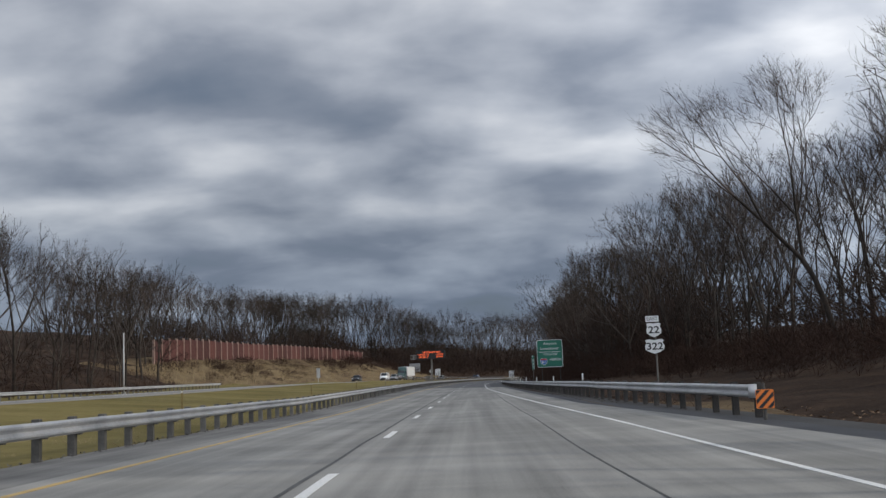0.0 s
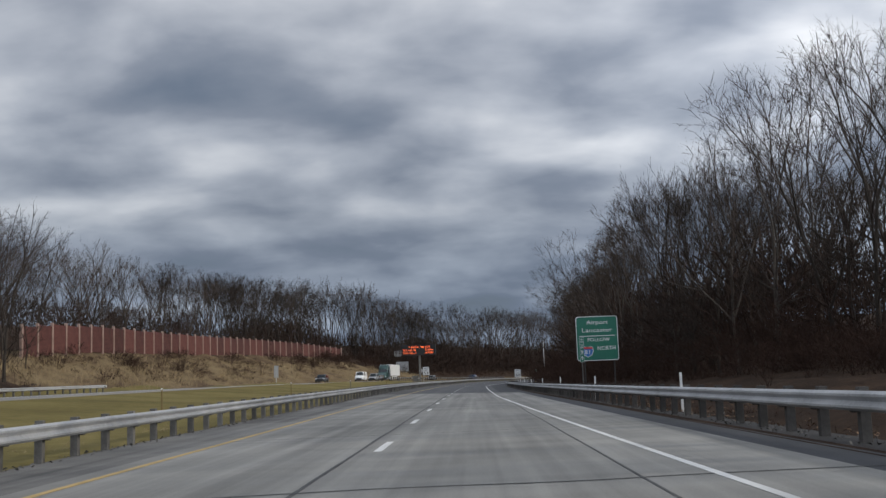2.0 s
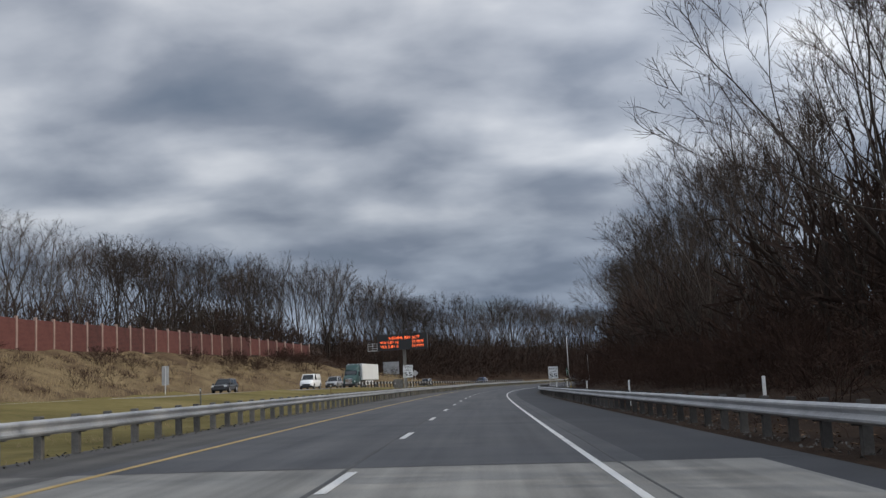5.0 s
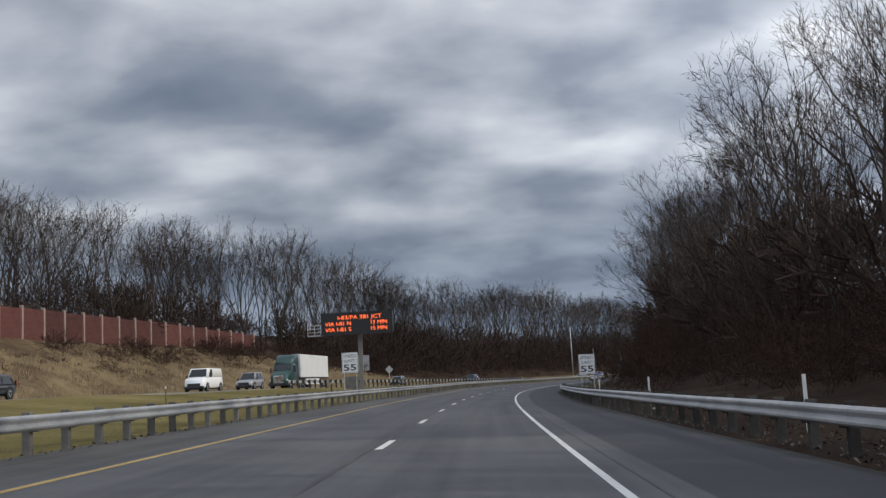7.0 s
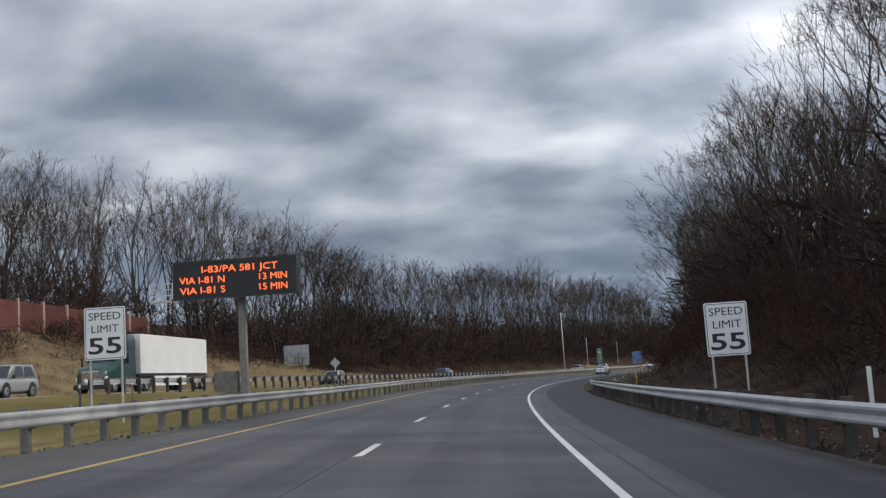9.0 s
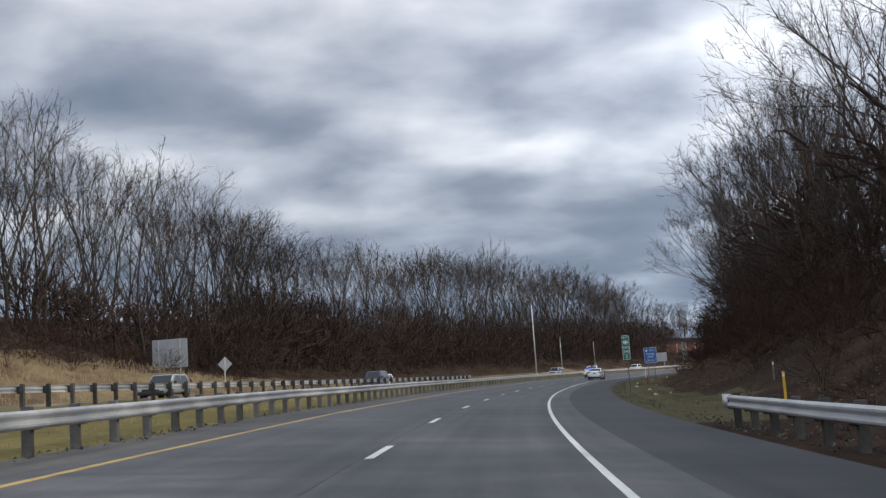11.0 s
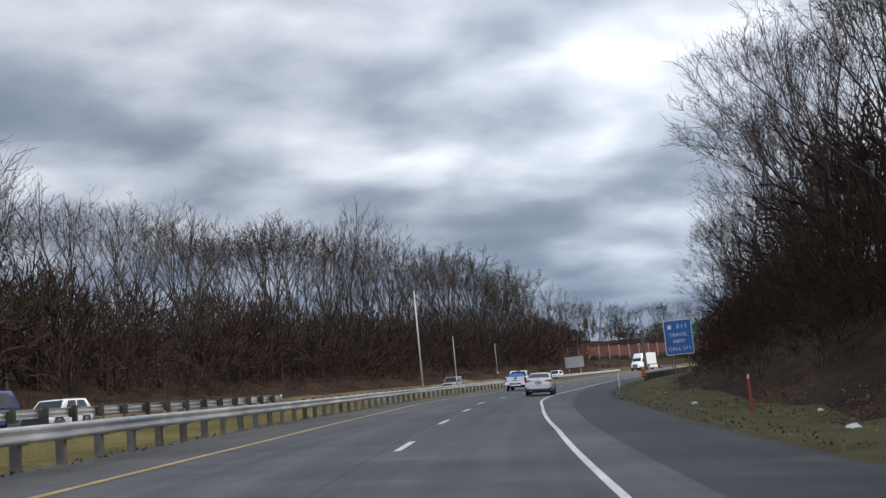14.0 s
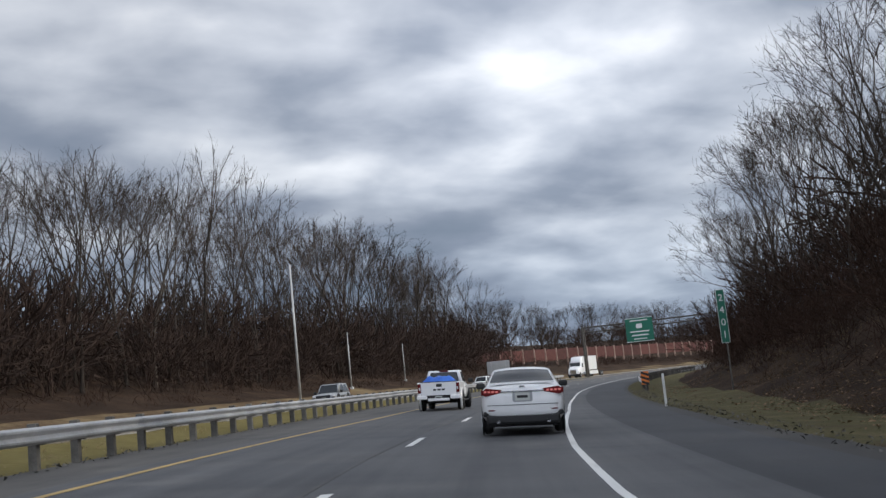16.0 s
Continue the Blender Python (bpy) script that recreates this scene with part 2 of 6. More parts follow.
M_LEAF = shader("dry_oak_leaves", [(0.12, 0.072, 0.044), (0.2, 0.128, 0.08), (0.32, 0.22, 0.14)], 2.5, 0.85, bump=0, spec=0.2)
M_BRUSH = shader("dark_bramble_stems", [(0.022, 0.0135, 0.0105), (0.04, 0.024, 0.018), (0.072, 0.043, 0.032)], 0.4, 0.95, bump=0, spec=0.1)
M_REED = shader("straw_coloured_stalks", [(0.2, 0.15, 0.085), (0.33, 0.255, 0.15), (0.45, 0.36, 0.22)], 0.6, 0.9, bump=0, spec=0.1)
M_STEEL = shader("weathered_galvanised_steel", [(0.34, 0.345, 0.35), (0.5, 0.505, 0.51), (0.62, 0.625, 0.63)], 0.8, 0.5, 0.55, bump=0.12, fine=12)
M_POST = shader("dull_steel_post", [(0.07, 0.066, 0.06), (0.125, 0.118, 0.108), (0.2, 0.19, 0.175)], 3, 0.7, 0.25, bump=0.2, per_object=0.3)
# darker copy of the post colour, with shade painted in
M_POST_DARK = shader("shaded_post", [(0.022, 0.02, 0.018), (0.045, 0.041, 0.037), (0.085, 0.079, 0.072)], 3, 0.8, 0.1, bump=0.2, per_object=0.3)
M_ALU = shader("aluminium_sign_back", [(0.36, 0.365, 0.36), (0.46, 0.465, 0.46), (0.52, 0.52, 0.51)], 1.2, 0.5, 0.4, bump=0.05)
M_GREEN = shader("green_sign_sheeting", [(0.005, 0.105, 0.066), (0.007, 0.13, 0.082), (0.009, 0.15, 0.095)], 0.6, 0.45, bump=0)
M_BLUE = shader("blue_sign_sheeting", [(0.012, 0.095, 0.3), (0.016, 0.12, 0.36), (0.02, 0.14, 0.4)], 0.6, 0.45, bump=0)
M_SIGNWHITE = shader("white_sign_sheeting", [(0.6, 0.61, 0.6), (0.7, 0.71, 0.7), (0.76, 0.76, 0.75)], 0.8, 0.5, bump=0)
M_BLACK = plain("black_sign_ink", (0.012, 0.012, 0.013), 0.5)
M_RED = plain("red_sign_sheeting", (0.5, 0.03, 0.03), 0.5)
M_WALL = shader("brick_red_noise_wall", [(0.05, 0.0155, 0.012), (0.084, 0.026, 0.021), (0.118, 0.039, 0.031)], 0.5, 0.9, bump=0.5, fine=10, stretch=(1, 1, 4), per_object=0.3)
M_WALLPOST = shader("pale_pink_concrete", [(0.2, 0.13, 0.105), (0.29, 0.2, 0.165), (0.37, 0.27, 0.23)], 0.8, 0.9, bump=0.3)
M_ORANGE = plain("orange_marker_sheeting", (0.75, 0.2, 0.03), 0.5)
M_YPOST = plain("yellow_plastic_post", (0.6, 0.38, 0.03), 0.6)
M_WPOST = shader("white_plastic_post", [(0.5, 0.5, 0.49), (0.66, 0.66, 0.64), (0.72, 0.72, 0.7)], 2, 0.6, bump=0)
M_OLDPOST = shader("weathered_ochre_post", [(0.1, 0.07, 0.03), (0.19, 0.135, 0.05), (0.26, 0.19, 0.08)], 3, 0.8, bump=0.1)
M_RPOST = plain("red_plastic_post", (0.3, 0.04, 0.04), 0.6)
M_CAR_WHITE = shader("dusty_white_car_paint", [(0.8, 0.805, 0.81), (0.87, 0.872, 0.875), (0.9, 0.9, 0.9)], 0.8, 0.35, bump=0, coat=0.6)
M_CAR_SILVER = shader("silver_car_paint", [(0.32, 0.33, 0.34), (0.4, 0.41, 0.42)], 0.8, 0.35, 0.4, bump=0, coat=0.5)
M_CAR_DARK = shader("dark_navy_car_paint", [(0.012, 0.014, 0.02), (0.022, 0.025, 0.033)], 0.8, 0.3, 0.2, bump=0, coat=0.7)
M_CAR_BLUE = shader("blue_car_paint", [(0.03, 0.06, 0.17), (0.045, 0.085, 0.22)], 0.8, 0.3, 0.2, bump=0, coat=0.7)
M_CAR_TEAL = shader("dark_green_truck_paint", [(0.012, 0.045, 0.042), (0.02, 0.065, 0.06)], 0.8, 0.35, 0.1, bump=0, coat=0.5)
M_GLASS = plain("tinted_car_glass", (0.018, 0.022, 0.026), 0.08)
M_TRIM = shader("black_plastic_trim", [(0.012, 0.012, 0.013), (0.022, 0.022, 0.023)], 4, 0.6, bump=0.05)
M_TYRE = shader("black_tyre_rubber", [(0.014, 0.014, 0.014), (0.028, 0.027, 0.026)], 5, 0.85, bump=0.1)
M_RIM = plain("silver_wheel_rim", (0.42, 0.43, 0.44), 0.35, 0.8)
M_RIM_DARK = plain("dark_wheel_rim", (0.03, 0.03, 0.032), 0.4, 0.5)
M_TAIL = plain("red_tail_lamp", (0.13, 0.008, 0.01), 0.15)
M_TAIL_LIT = plain("lit_tail_lamp_strip", (0.5, 0.12, 0.12), 0.2, 0, (1.0, 0.25, 0.22), 0.22)
M_HEAD = plain("headlamp_glass", (0.75, 0.76, 0.78), 0.12, 0.2)
M_CHROME = plain("chrome", (0.7, 0.71, 0.72), 0.15, 1.0)
M_PLATE = plain("number_plate", (0.52, 0.53, 0.5), 0.5)
M_TARP = shader("blue_tarpaulin", [(0.02, 0.09, 0.42), (0.03, 0.14, 0.58), (0.05, 0.2, 0.68)], 3, 0.45, bump=0.3)
M_TRAILER = shader("white_trailer_side", [(0.55, 0.56, 0.56), (0.66, 0.67, 0.67), (0.72, 0.72, 0.71)], 0.5, 0.5, bump=0.05)
M_LED_BOARD = plain("black_display_face", (0.008, 0.008, 0.009), 0.6)
M_LED = plain("amber_red_leds", (0.5, 0.08, 0.02), 0.5, 0, (1.0, 0.14, 0.03), 1.6)
M_GREYPOLE = shader("pale_grey_pole", [(0.36, 0.36, 0.35), (0.46, 0.46, 0.45), (0.54, 0.54, 0.53)], 1.5, 0.55, 0.3, bump=0.05)
M_DARKSTEEL = shader("dark_weathered_gantry_steel", [(0.045, 0.04, 0.036), (0.085, 0.075, 0.066), (0.13, 0.115, 0.1)], 1.5, 0.7, 0.4, bump=0.1)
M_PAPER = plain("white_litter", (0.6, 0.6, 0.58), 0.8)

# ---- the line of the road ----
# station s in metres along the camera's lane, heading in degrees to the right of the start
STATION = [-400, 0, 40, 80, 110, 175, 200, 230, 258, 290, 313, 337, 361, 384, 407, 1000]
HEADING = [0, 0, 0.2, 0.75, 0.8, 1.0, 1.2, 1.75, 2.95, 4.7, 6.5, 8.5, 10.8, 13.0, 15.6, 15.6 + 593 * 0.103]
SS = np.arange(-400, 1000, 0.5)
HH = np.radians(np.interp(SS, STATION, HEADING))
HH = np.convolve(np.pad(HH, 20, "edge"), np.ones(41) / 41, "valid")
CX, CY = np.cumsum(np.sin(HH)) * 0.5, np.cumsum(np.cos(HH)) * 0.5
ORIGIN = int(np.searchsorted(SS, 0))
CX, CY = CX - CX[ORIGIN], CY - CY[ORIGIN]
BANK_S = [0, 53, 107, 160, 187, 227, 291, 325, 359, 406, 700]
BANK_E = [0.002, -0.02, 0.004, 0.025, 0.03, 0.034, 0.048, 0.067, 0.063, 0.054, 0.045]


def heading(s):
    return float(np.interp(s, SS, HH))


def bank(s):
    return np.interp(s, BANK_S, BANK_E)


def plan(s, lat):
    """x and y of the place lat metres to the right of the lane's middle at station s."""
    h = np.interp(s, SS, HH)
    return np.interp(s, SS, CX) + lat * np.cos(h), np.interp(s, SS, CY) - lat * np.sin(h)


def opp_near(s):
    return np.interp(s, [-200, 200, 290, 350, 410, 470, 560, 640, 800], [-29, -28, -24.5, -19.5, -15.5, -13.5, -14, -14.5, -15])


def opp_far(s):
    return opp_near(s) - 13.5


def opp_z(s):
    return np.interp(s, [-100, 90, 180, 250, 300, 350, 410, 480, 560, 640, 800], [0.5, 0.85, 1.4, 1.66, 1.65, 1.3, 0.92, 0.72, 0.55, 0.35, 0.3])


def bank_top(s):
    """Height of the left hillside along the noise wall's line."""
    return np.interp(s, [-100, 120, 160, 186, 211, 256, 303, 343, 380, 392, 410, 460, 560, 640, 720, 1000], [2.2, 3.0, 5.0, 6.3, 7.2, 8.0, 8.8, 9.2, 9.6, 9.0, 6.0, 6.0, 7.0, 5.5, 4.5, 4.5])


def ground_profile(s):
    b, on, of, oz, t = bank(s), opp_near(s), opp_far(s), opp_z(s), bank_top(s)
    k = float(np.interp(s, [388, 420, 640, 690], [0, 1, 1, 0]))
    left = [(-420, t + 16 + 6 * k), (-260, t + 14 + 5 * k), (-110, t + 9 + 3 * k), (-75, t + 3.5 + 2 * k), (-57, t), (of - 3, oz - 0.15), (of, oz), (on, oz), ((on - 9) / 2, (oz + 9 * b) / 2 - 0.25), (-9.2, 9.2 * b - 0.02)]
    w = float(np.interp(s, [235, 325], [0, 1]))
    c = float(np.interp(s, [520, 620], [0, 1]))
    lats = [5.3, 7.5, 9.5, 12, 18, 26, 45, 170]
    low = [-5.3 * b, -0.12 - 5 * b, -0.05, 0.15, 0.7, 1.8, 6.0, 18]
    cut = [-5.3 * b, -0.42, -0.5, 0.15, 3.4, 7.6, 11, 18]
    flat = [-5.3 * b, -0.42, -0.5, -0.4, 0.0, 1.0, 3.0, 9]
    right = [(q, (1 - c) * ((1 - w) * l + w * k) + c * f) for q, l, k, f in zip(lats, low, cut, flat)]
    return left + [(0, 0.0)] + right


def ground_z(s, lat):
    p = ground_profile(s)
    return float(np.interp(lat, [q[0] for q in p], [q[1] for q in p]))


def at(s, lat, z=None, turn=0.0, lift=0.0):
    """A pose on the ground at station s: its y points along the road, turned by some degrees to the left."""
    x, y = plan(s, lat)
    if z is None:
        z = ground_z(s, lat)
    return Matrix.Translation((float(x), float(y), float(z) + lift)) @ pose(0, 0, 0, 0, 0, turn - math.degrees(heading(s)))


# ---- mesh helpers ----
def mesh_object(name, verts, faces, material, parent=None, label="", smooth=False, kind="", category=""):
    me = bpy.data.meshes.new(name)
    me.from_pydata([tuple(v) for v in verts], [], faces)
    me.materials.append(material)
    if smooth:
        for p in me.polygons:
            p.use_smooth = True
    me.update()
    ob = new(name, me)
    if parent:
        ob.parent = parent
    return tagged(ob, label, category, "", kind)


def part(name, bm, material, parent=None, label="", smooth=False):
    me = bpy.data.meshes.new(name)
    bmesh.ops.recalc_face_normals(bm, faces=bm.faces[:])
    bm.to_mesh(me)
    bm.free()
    me.materials.append(material)
    if smooth:
        for p in me.polygons:
            p.use_smooth = True
    ob = new(name, me)
    if parent:
        ob.parent = parent
    if label:
        ob["label"] = label
    return ob


def thing(name, m, label, category, group=""):
    ob = new(name)
    ob.matrix_world = m
    return tagged(ob, label, category, group)


def box(size, centre=(0, 0, 0), bevel=0.0, rot=None, bm=None, segments=2):
    own = bmesh.new()
    bmesh.ops.create_cube(own, size=1, matrix=Matrix.Diagonal((*size, 1)))
    if bevel:
        bmesh.ops.bevel(own, geom=own.edges[:], offset=bevel, segments=segments, affect="EDGES", profile=0.5)
    bmesh.ops.transform(own, matrix=Matrix.Translation(centre) @ (rot or Matrix.Identity(4)), verts=own.verts[:])
    if bm is None:
        return own
    tmp = bpy.data.meshes.new("tmp")
    own.to_mesh(tmp)
    own.free()
    bm.from_mesh(tmp)
    bpy.data.meshes.remove(tmp)
    return bm


def tube(p0, p1, r0, r1=None, n=10, bm=None):
    bm = bm or bmesh.new()
    p0, p1 = Vector(p0), Vector(p1)
    d = p1 - p0
    m = Matrix.Translation((p0 + p1) / 2) @ d.to_track_quat("Z", "Y").to_matrix().to_4x4()
    bmesh.ops.create_cone(bm, cap_ends=True, segments=n, radius1=r0, radius2=r0 if r1 is None else r1, depth=d.length, matrix=m)
    return bm


def plate(w, h, radius, depth=0.004, y=0.0, bm=None, x0=0.0, z0=0.0):
    """An upright rounded panel in x and z, its face towards -y."""
    bm = bm or bmesh.new()
    pts = []
    for cx0, cz0, a0 in ((w / 2 - radius, h / 2 - radius, 0), (-w / 2 + radius, h / 2 - radius, 90), (-w / 2 + radius, -h / 2 + radius, 180), (w / 2 - radius, -h / 2 + radius, 270)):
        for k in range(5):
            a = radians(a0 + k * 22.5)
            pts.append((x0 + cx0 + radius * math.cos(a), z0 + cz0 + radius * math.sin(a)))
    front = [bm.verts.new((x, y - depth, z)) for x, z in pts]
    back = [bm.verts.new((x, y, z)) for x, z in pts]
    bm.faces.new(front)
    bm.faces.new(back[::-1])
    for i in range(len(pts)):
        j = (i + 1) % len(pts)
        bm.faces.new((front[j], front[i], back[i], back[j]))
    return bm


def outline(pts, y, depth, bm=None):
    """A flat shape from its outline in x and z, towards -y."""
    bm = bm or bmesh.new()
    front = [bm.verts.new((x, y - depth, z)) for x, z in pts]
    back = [bm.verts.new((x, y, z)) for x, z in pts]
    bm.faces.new(front)
    bm.faces.new(back[::-1])
    for i in range(len(pts)):
        j = (i + 1) % len(pts)
        bm.faces.new((front[j], front[i], back[i], back[j]))
    return bm


def lettering(text, height, x, z, y, material, parent, width=None, name="lettering", spacing=1.0, bold=0.0):
    """One line of writing as a mesh, standing in x and z, read from -y; its capitals are height metres high."""
    cu = bpy.data.curves.new(name, "FONT")
    cu.body, cu.size, cu.align_x, cu.align_y = text, height / 0.72, "CENTER", "CENTER"
    cu.space_character, cu.extrude, cu.offset = spacing, 0.002, bold
    cu.resolution_u = 3
    tmp = new("tmp_text", cu)
    bpy.context.view_layer.update()
    me = bpy.data.meshes.new_from_object(tmp.evaluated_get(bpy.context.evaluated_depsgraph_get()))
    bpy.data.objects.remove(tmp)
    bpy.data.curves.remove(cu)
    xs = [v.co.x for v in me.vertices]
    sx = width / (max(xs) - min(xs)) if width else 1.0
    me.transform(Matrix.Translation((x, y, z)) @ pose(0, 0, 0, 90) @ Matrix.Diagonal((sx, 1, 1, 1)))
    me.materials.clear()
    me.materials.append(material)
    me.name = name
    ob = new(name, me)
    ob.parent = parent
    return ob


# ---- ground ----
def build_ground():
    lats = [-420, -340, -260, -200, -160, -130, -110, -95, -84, -75, -68, -62, -57, -53, -49, -46, -43, -40.5, -38, -35.5, -33, -30.5, -28, -26, -24, -22, -20, -18, -16.5, -15, -13.5, -12, -10.5, -9.2, -8.2, -5, 0, 3, 4.7, 5.3, 6, 6.8, 7.6, 8.6, 9.6, 10.8, 12, 13.5, 15, 17, 19.5, 22, 25, 30, 37, 46, 65, 100, 170]
    stations = [-380, -300, -220, -160, -120, -90] + [-70 + 3.5 * k for k in range(260)] + [860, 900, 950, 995]
    verts, faces, kinds = [], [], []
    for s in stations:
        p = ground_profile(s)
        pl_, pz = [q[0] for q in p], [q[1] for q in p]
        on, of = opp_near(s), opp_far(s)
        for lat in lats:
            z = float(np.interp(lat, pl_, pz))
            x, y = plan(s, lat)
            if -8.6 < lat < 5.2 or of + 0.4 < lat < on - 0.4:
                z -= 0.14
            elif lat > 7 or lat < on or -23 < lat < -11:
                k = 0.10 if (lat > -40 and lat < 8) else 0.45
                z += k * noise.noise((x * 0.23, y * 0.23, 0.3)) + 0.5 * k * noise.noise((x * 0.7, y * 0.7, 4.2))
            verts.append((float(x), float(y), z))
    n = len(lats)
    for i in range(len(stations) - 1):
        s = (stations[i] + stations[i + 1]) / 2
        on, of = opp_near(s), opp_far(s)
        for j in range(n - 1):
            lat = (lats[j] + lats[j + 1]) / 2
            faces.append((i * n + j, i * n + j + 1, (i + 1) * n + j + 1, (i + 1) * n + j))
            wob = 1.5 * noise.noise((s * 0.09, lat * 0.2, 2.0))
            if lat > 4.5:
                kinds.append((2 if s > 50 or lat + wob > 9.0 else 1) if s < 318 else 2 if lat + wob > 9.6 else 3)
            elif lat > of - 3:
                kinds.append(0)
            elif 165 < s + 8 * wob < 420 and lat + 2 * wob > float(np.interp(s, [340, 395], [-60, -43])):
                kinds.append(1)
            elif s > 420 and lat + 2 * wob > -36:
                kinds.append(1)
            else:
                kinds.append(2)
    ob = mesh_object("ground", verts, faces, M_GRASS, None, "winter grass, dry banks and leaf litter round the road", True, "structure", "ground")
    for m in (M_DRY, M_LITTER, M_VERGE):
        ob.data.materials.append(m)
    ob.data.polygons.foreach_set("material_index", kinds)
    far = bmesh.new()
    bmesh.ops.create_circle(far, cap_ends=True, segments=48, radius=3500)
    f = part("far_ground", far, M_LITTER)
    f.location = (0, 300, -8)
    tagged(f, "brown wooded land out to the horizon", "ground", kind="structure")


build_ground()


def ribbon(name, s0, s1, step, left, right, height, thick, material, label="", parent=None, category="road", zmode="bank"):
    """A strip along the road between two lines, with UV in metres along and across."""
    ss = np.arange(s0, s1 + step * 0.5, step)
    verts, faces, uvs = [], [], []
    cols = 5
    for s in ss:
        a, c = (float(f(s)) if callable(f) else f for f in (left, right))
        for k in range(cols):
            lat = a + (c - a) * k / (cols - 1)
            z = (-bank(s) * lat if zmode == "bank" else opp_z(s)) + height
            x, y = plan(s, lat)
            verts.append((float(x), float(y), float(z)))
            uvs.append((float(s), lat))
    n = len(ss)
    low = len(verts)
    for i in range(n):
        for k in (0, cols - 1):
            v = verts[i * cols + k]
            verts.append((v[0], v[1], v[2] - thick))
            uvs.append(uvs[i * cols + k])
    for i in range(n - 1):
        for k in range(cols - 1):
            q = i * cols + k
            faces.append((q, q + 1, q + cols + 1, q + cols))
        faces.append((i * cols, i * cols + cols, low + 2 * i + 2, low + 2 * i))
        faces.append((i * cols + 2 * cols - 1, i * cols + cols - 1, low + 2 * i + 1, low + 2 * i + 3))
    ob = mesh_object(name, verts, faces, material, parent, label, False, "" if parent else "structure", "" if parent else category)
    uvl = ob.data.uv_layers.new(name="UVMap")
    for loop in ob.data.loops:
        uvl.data[loop.index].uv = uvs[loop.vertex_index]
    return ob


def drift(s):
    return np.interp(s, [385, 405, 417, 425, 434, 445, 465, 600], [0, -0.35, -0.75, -0.7, -0.45, 0, 0.35, 0.5])


def yellow_lat(s):
    return np.interp(s, [0, 50, 100, 300, 340], [-6.0, -5.85, -6.1, -6.1, -5.85]) + drift(s)


def white_lat(s):
    return np.interp(s, [-40, 11, 27, 50, 104, 128, 190, 240, 300, 350], [5.0, 4.2, 3.9, 3.2, 2.12, 1.68, 1.55, 1.45, 1.38, 1.4]) + drift(s)


def right_edge(s):
    return np.interp(s, [-40, 0, 25, 45, 110, 205, 240, 300, 330, 420], [10, 8.6, 7.1, 5.6, 5.2, 4.8, 4.6, 5.0, 5.1, 4.7]) + 0.6 * drift(s)


def left_rail_lat(s):
    return np.interp(s, [0, 60, 130, 235, 270, 308, 340, 400, 430, 600], [-8.4, -8.5, -8.75, -8.85, -8.3, -7.75, -7.65, -8.45, -9.0, -8.6])


def right_rail_lat(s):
    return np.interp(s, [25, 50, 110, 205, 244, 260, 306, 318], [7.1, 6.05, 5.75, 5.4, 4.95, 5.1, 5.55, 5.6])


# the first 150 m take the asphalt colour lightened for sun
road = ribbon("road", -60, 150, 2.5, lambda s: yellow_lat(s) - 0.55, lambda s: right_edge(s) - 0.9, 0.0, 0.3, M_ROAD_SUN, "worn asphalt carriageway with sealed cracks, coloured pale as if sunlit")
road_new = ribbon("road", 150, 760, 2.5, lambda s: yellow_lat(s) - 0.55, lambda s: np.minimum(right_edge(s) - 0.3, 2.4), 0.0, 0.3, M_ROAD, "worn grey asphalt carriageway with two lanes")
M_GRIT_PALE = road_material("pale_gritty_shoulder", (0.075, 0.073, 0.069), (0.25, 0.243, 0.228), wheel=0)
ribbon("shoulder", -60, 150, 2.5, lambda s: left_rail_lat(s) - 0.25, lambda s: yellow_lat(s) - 0.55, -0.012, 0.3, M_GRIT_PALE, "pale gritty asphalt shoulder below the guardrail")
ribbon("shoulder", 150, 760, 2.5, lambda s: left_rail_lat(s) - 0.25, lambda s: yellow_lat(s) - 0.55, -0.012, 0.3, M_GRIT, "coarse grey asphalt shoulder below the guardrail")
ribbon("shoulder", 150, 760, 2.5, lambda s: np.minimum(right_edge(s) - 0.3, 2.4), lambda s: right_edge(s), -0.004, 0.3, M_ROAD_EDGE, "dark smooth asphalt beyond the edge line")
ribbon("shoulder", -60, 150, 2.5, lambda s: right_edge(s) - 0.9, lambda s: right_edge(s), -0.004, 0.3, M_ROAD_EDGE, "dark asphalt strip below the guardrail")
ribbon("shoulder", -60, 330, 2.5, lambda s: right_edge(s), lambda s: right_edge(s) + 1.1, -0.03, 0.3, M_SHOULDER, "dark gritty shoulder edge beside the road")
ribbon("shoulder", 330, 760, 2.5, lambda s: right_edge(s), lambda s: right_edge(s) + 0.95, -0.03, 0.3, M_SHOULDER, "dark gritty shoulder edge beside the road")
ribbon("edge_line", -60, 720, 2.5, lambda s: yellow_lat(s) - 0.075, lambda s: yellow_lat(s) + 0.075, 0.006, 0.004, M_YELLOW_LINE, "worn yellow edge line", road)
ribbon("edge_line", -60, 720, 2.5, lambda s: white_lat(s) - 0.06, lambda s: white_lat(s) + 0.06, 0.006, 0.004, M_WHITE_LINE, "white edge line", road)
ribbon("crack_seal", -60, 480, 2.0, lambda s: -2.02 + drift(s) - 0.22 + 0.05 * noise.noise((s * 0.2, 0, 0)), lambda s: -2.02 + drift(s) - 0.15 + 0.05 * noise.noise((s * 0.2, 0, 3)), 0.004, 0.003, M_SEAL, "black sealed seam between the lanes", road)
ribbon("crack_seal", -60, 300, 2.0, lambda s: 1.95 + 0.1 * noise.noise((s * 0.08, 1, 0)), lambda s: 1.99 + 0.1 * noise.noise((s * 0.08, 1, 0)), 0.004, 0.003, M_SEAL, "black sealed seam", road)
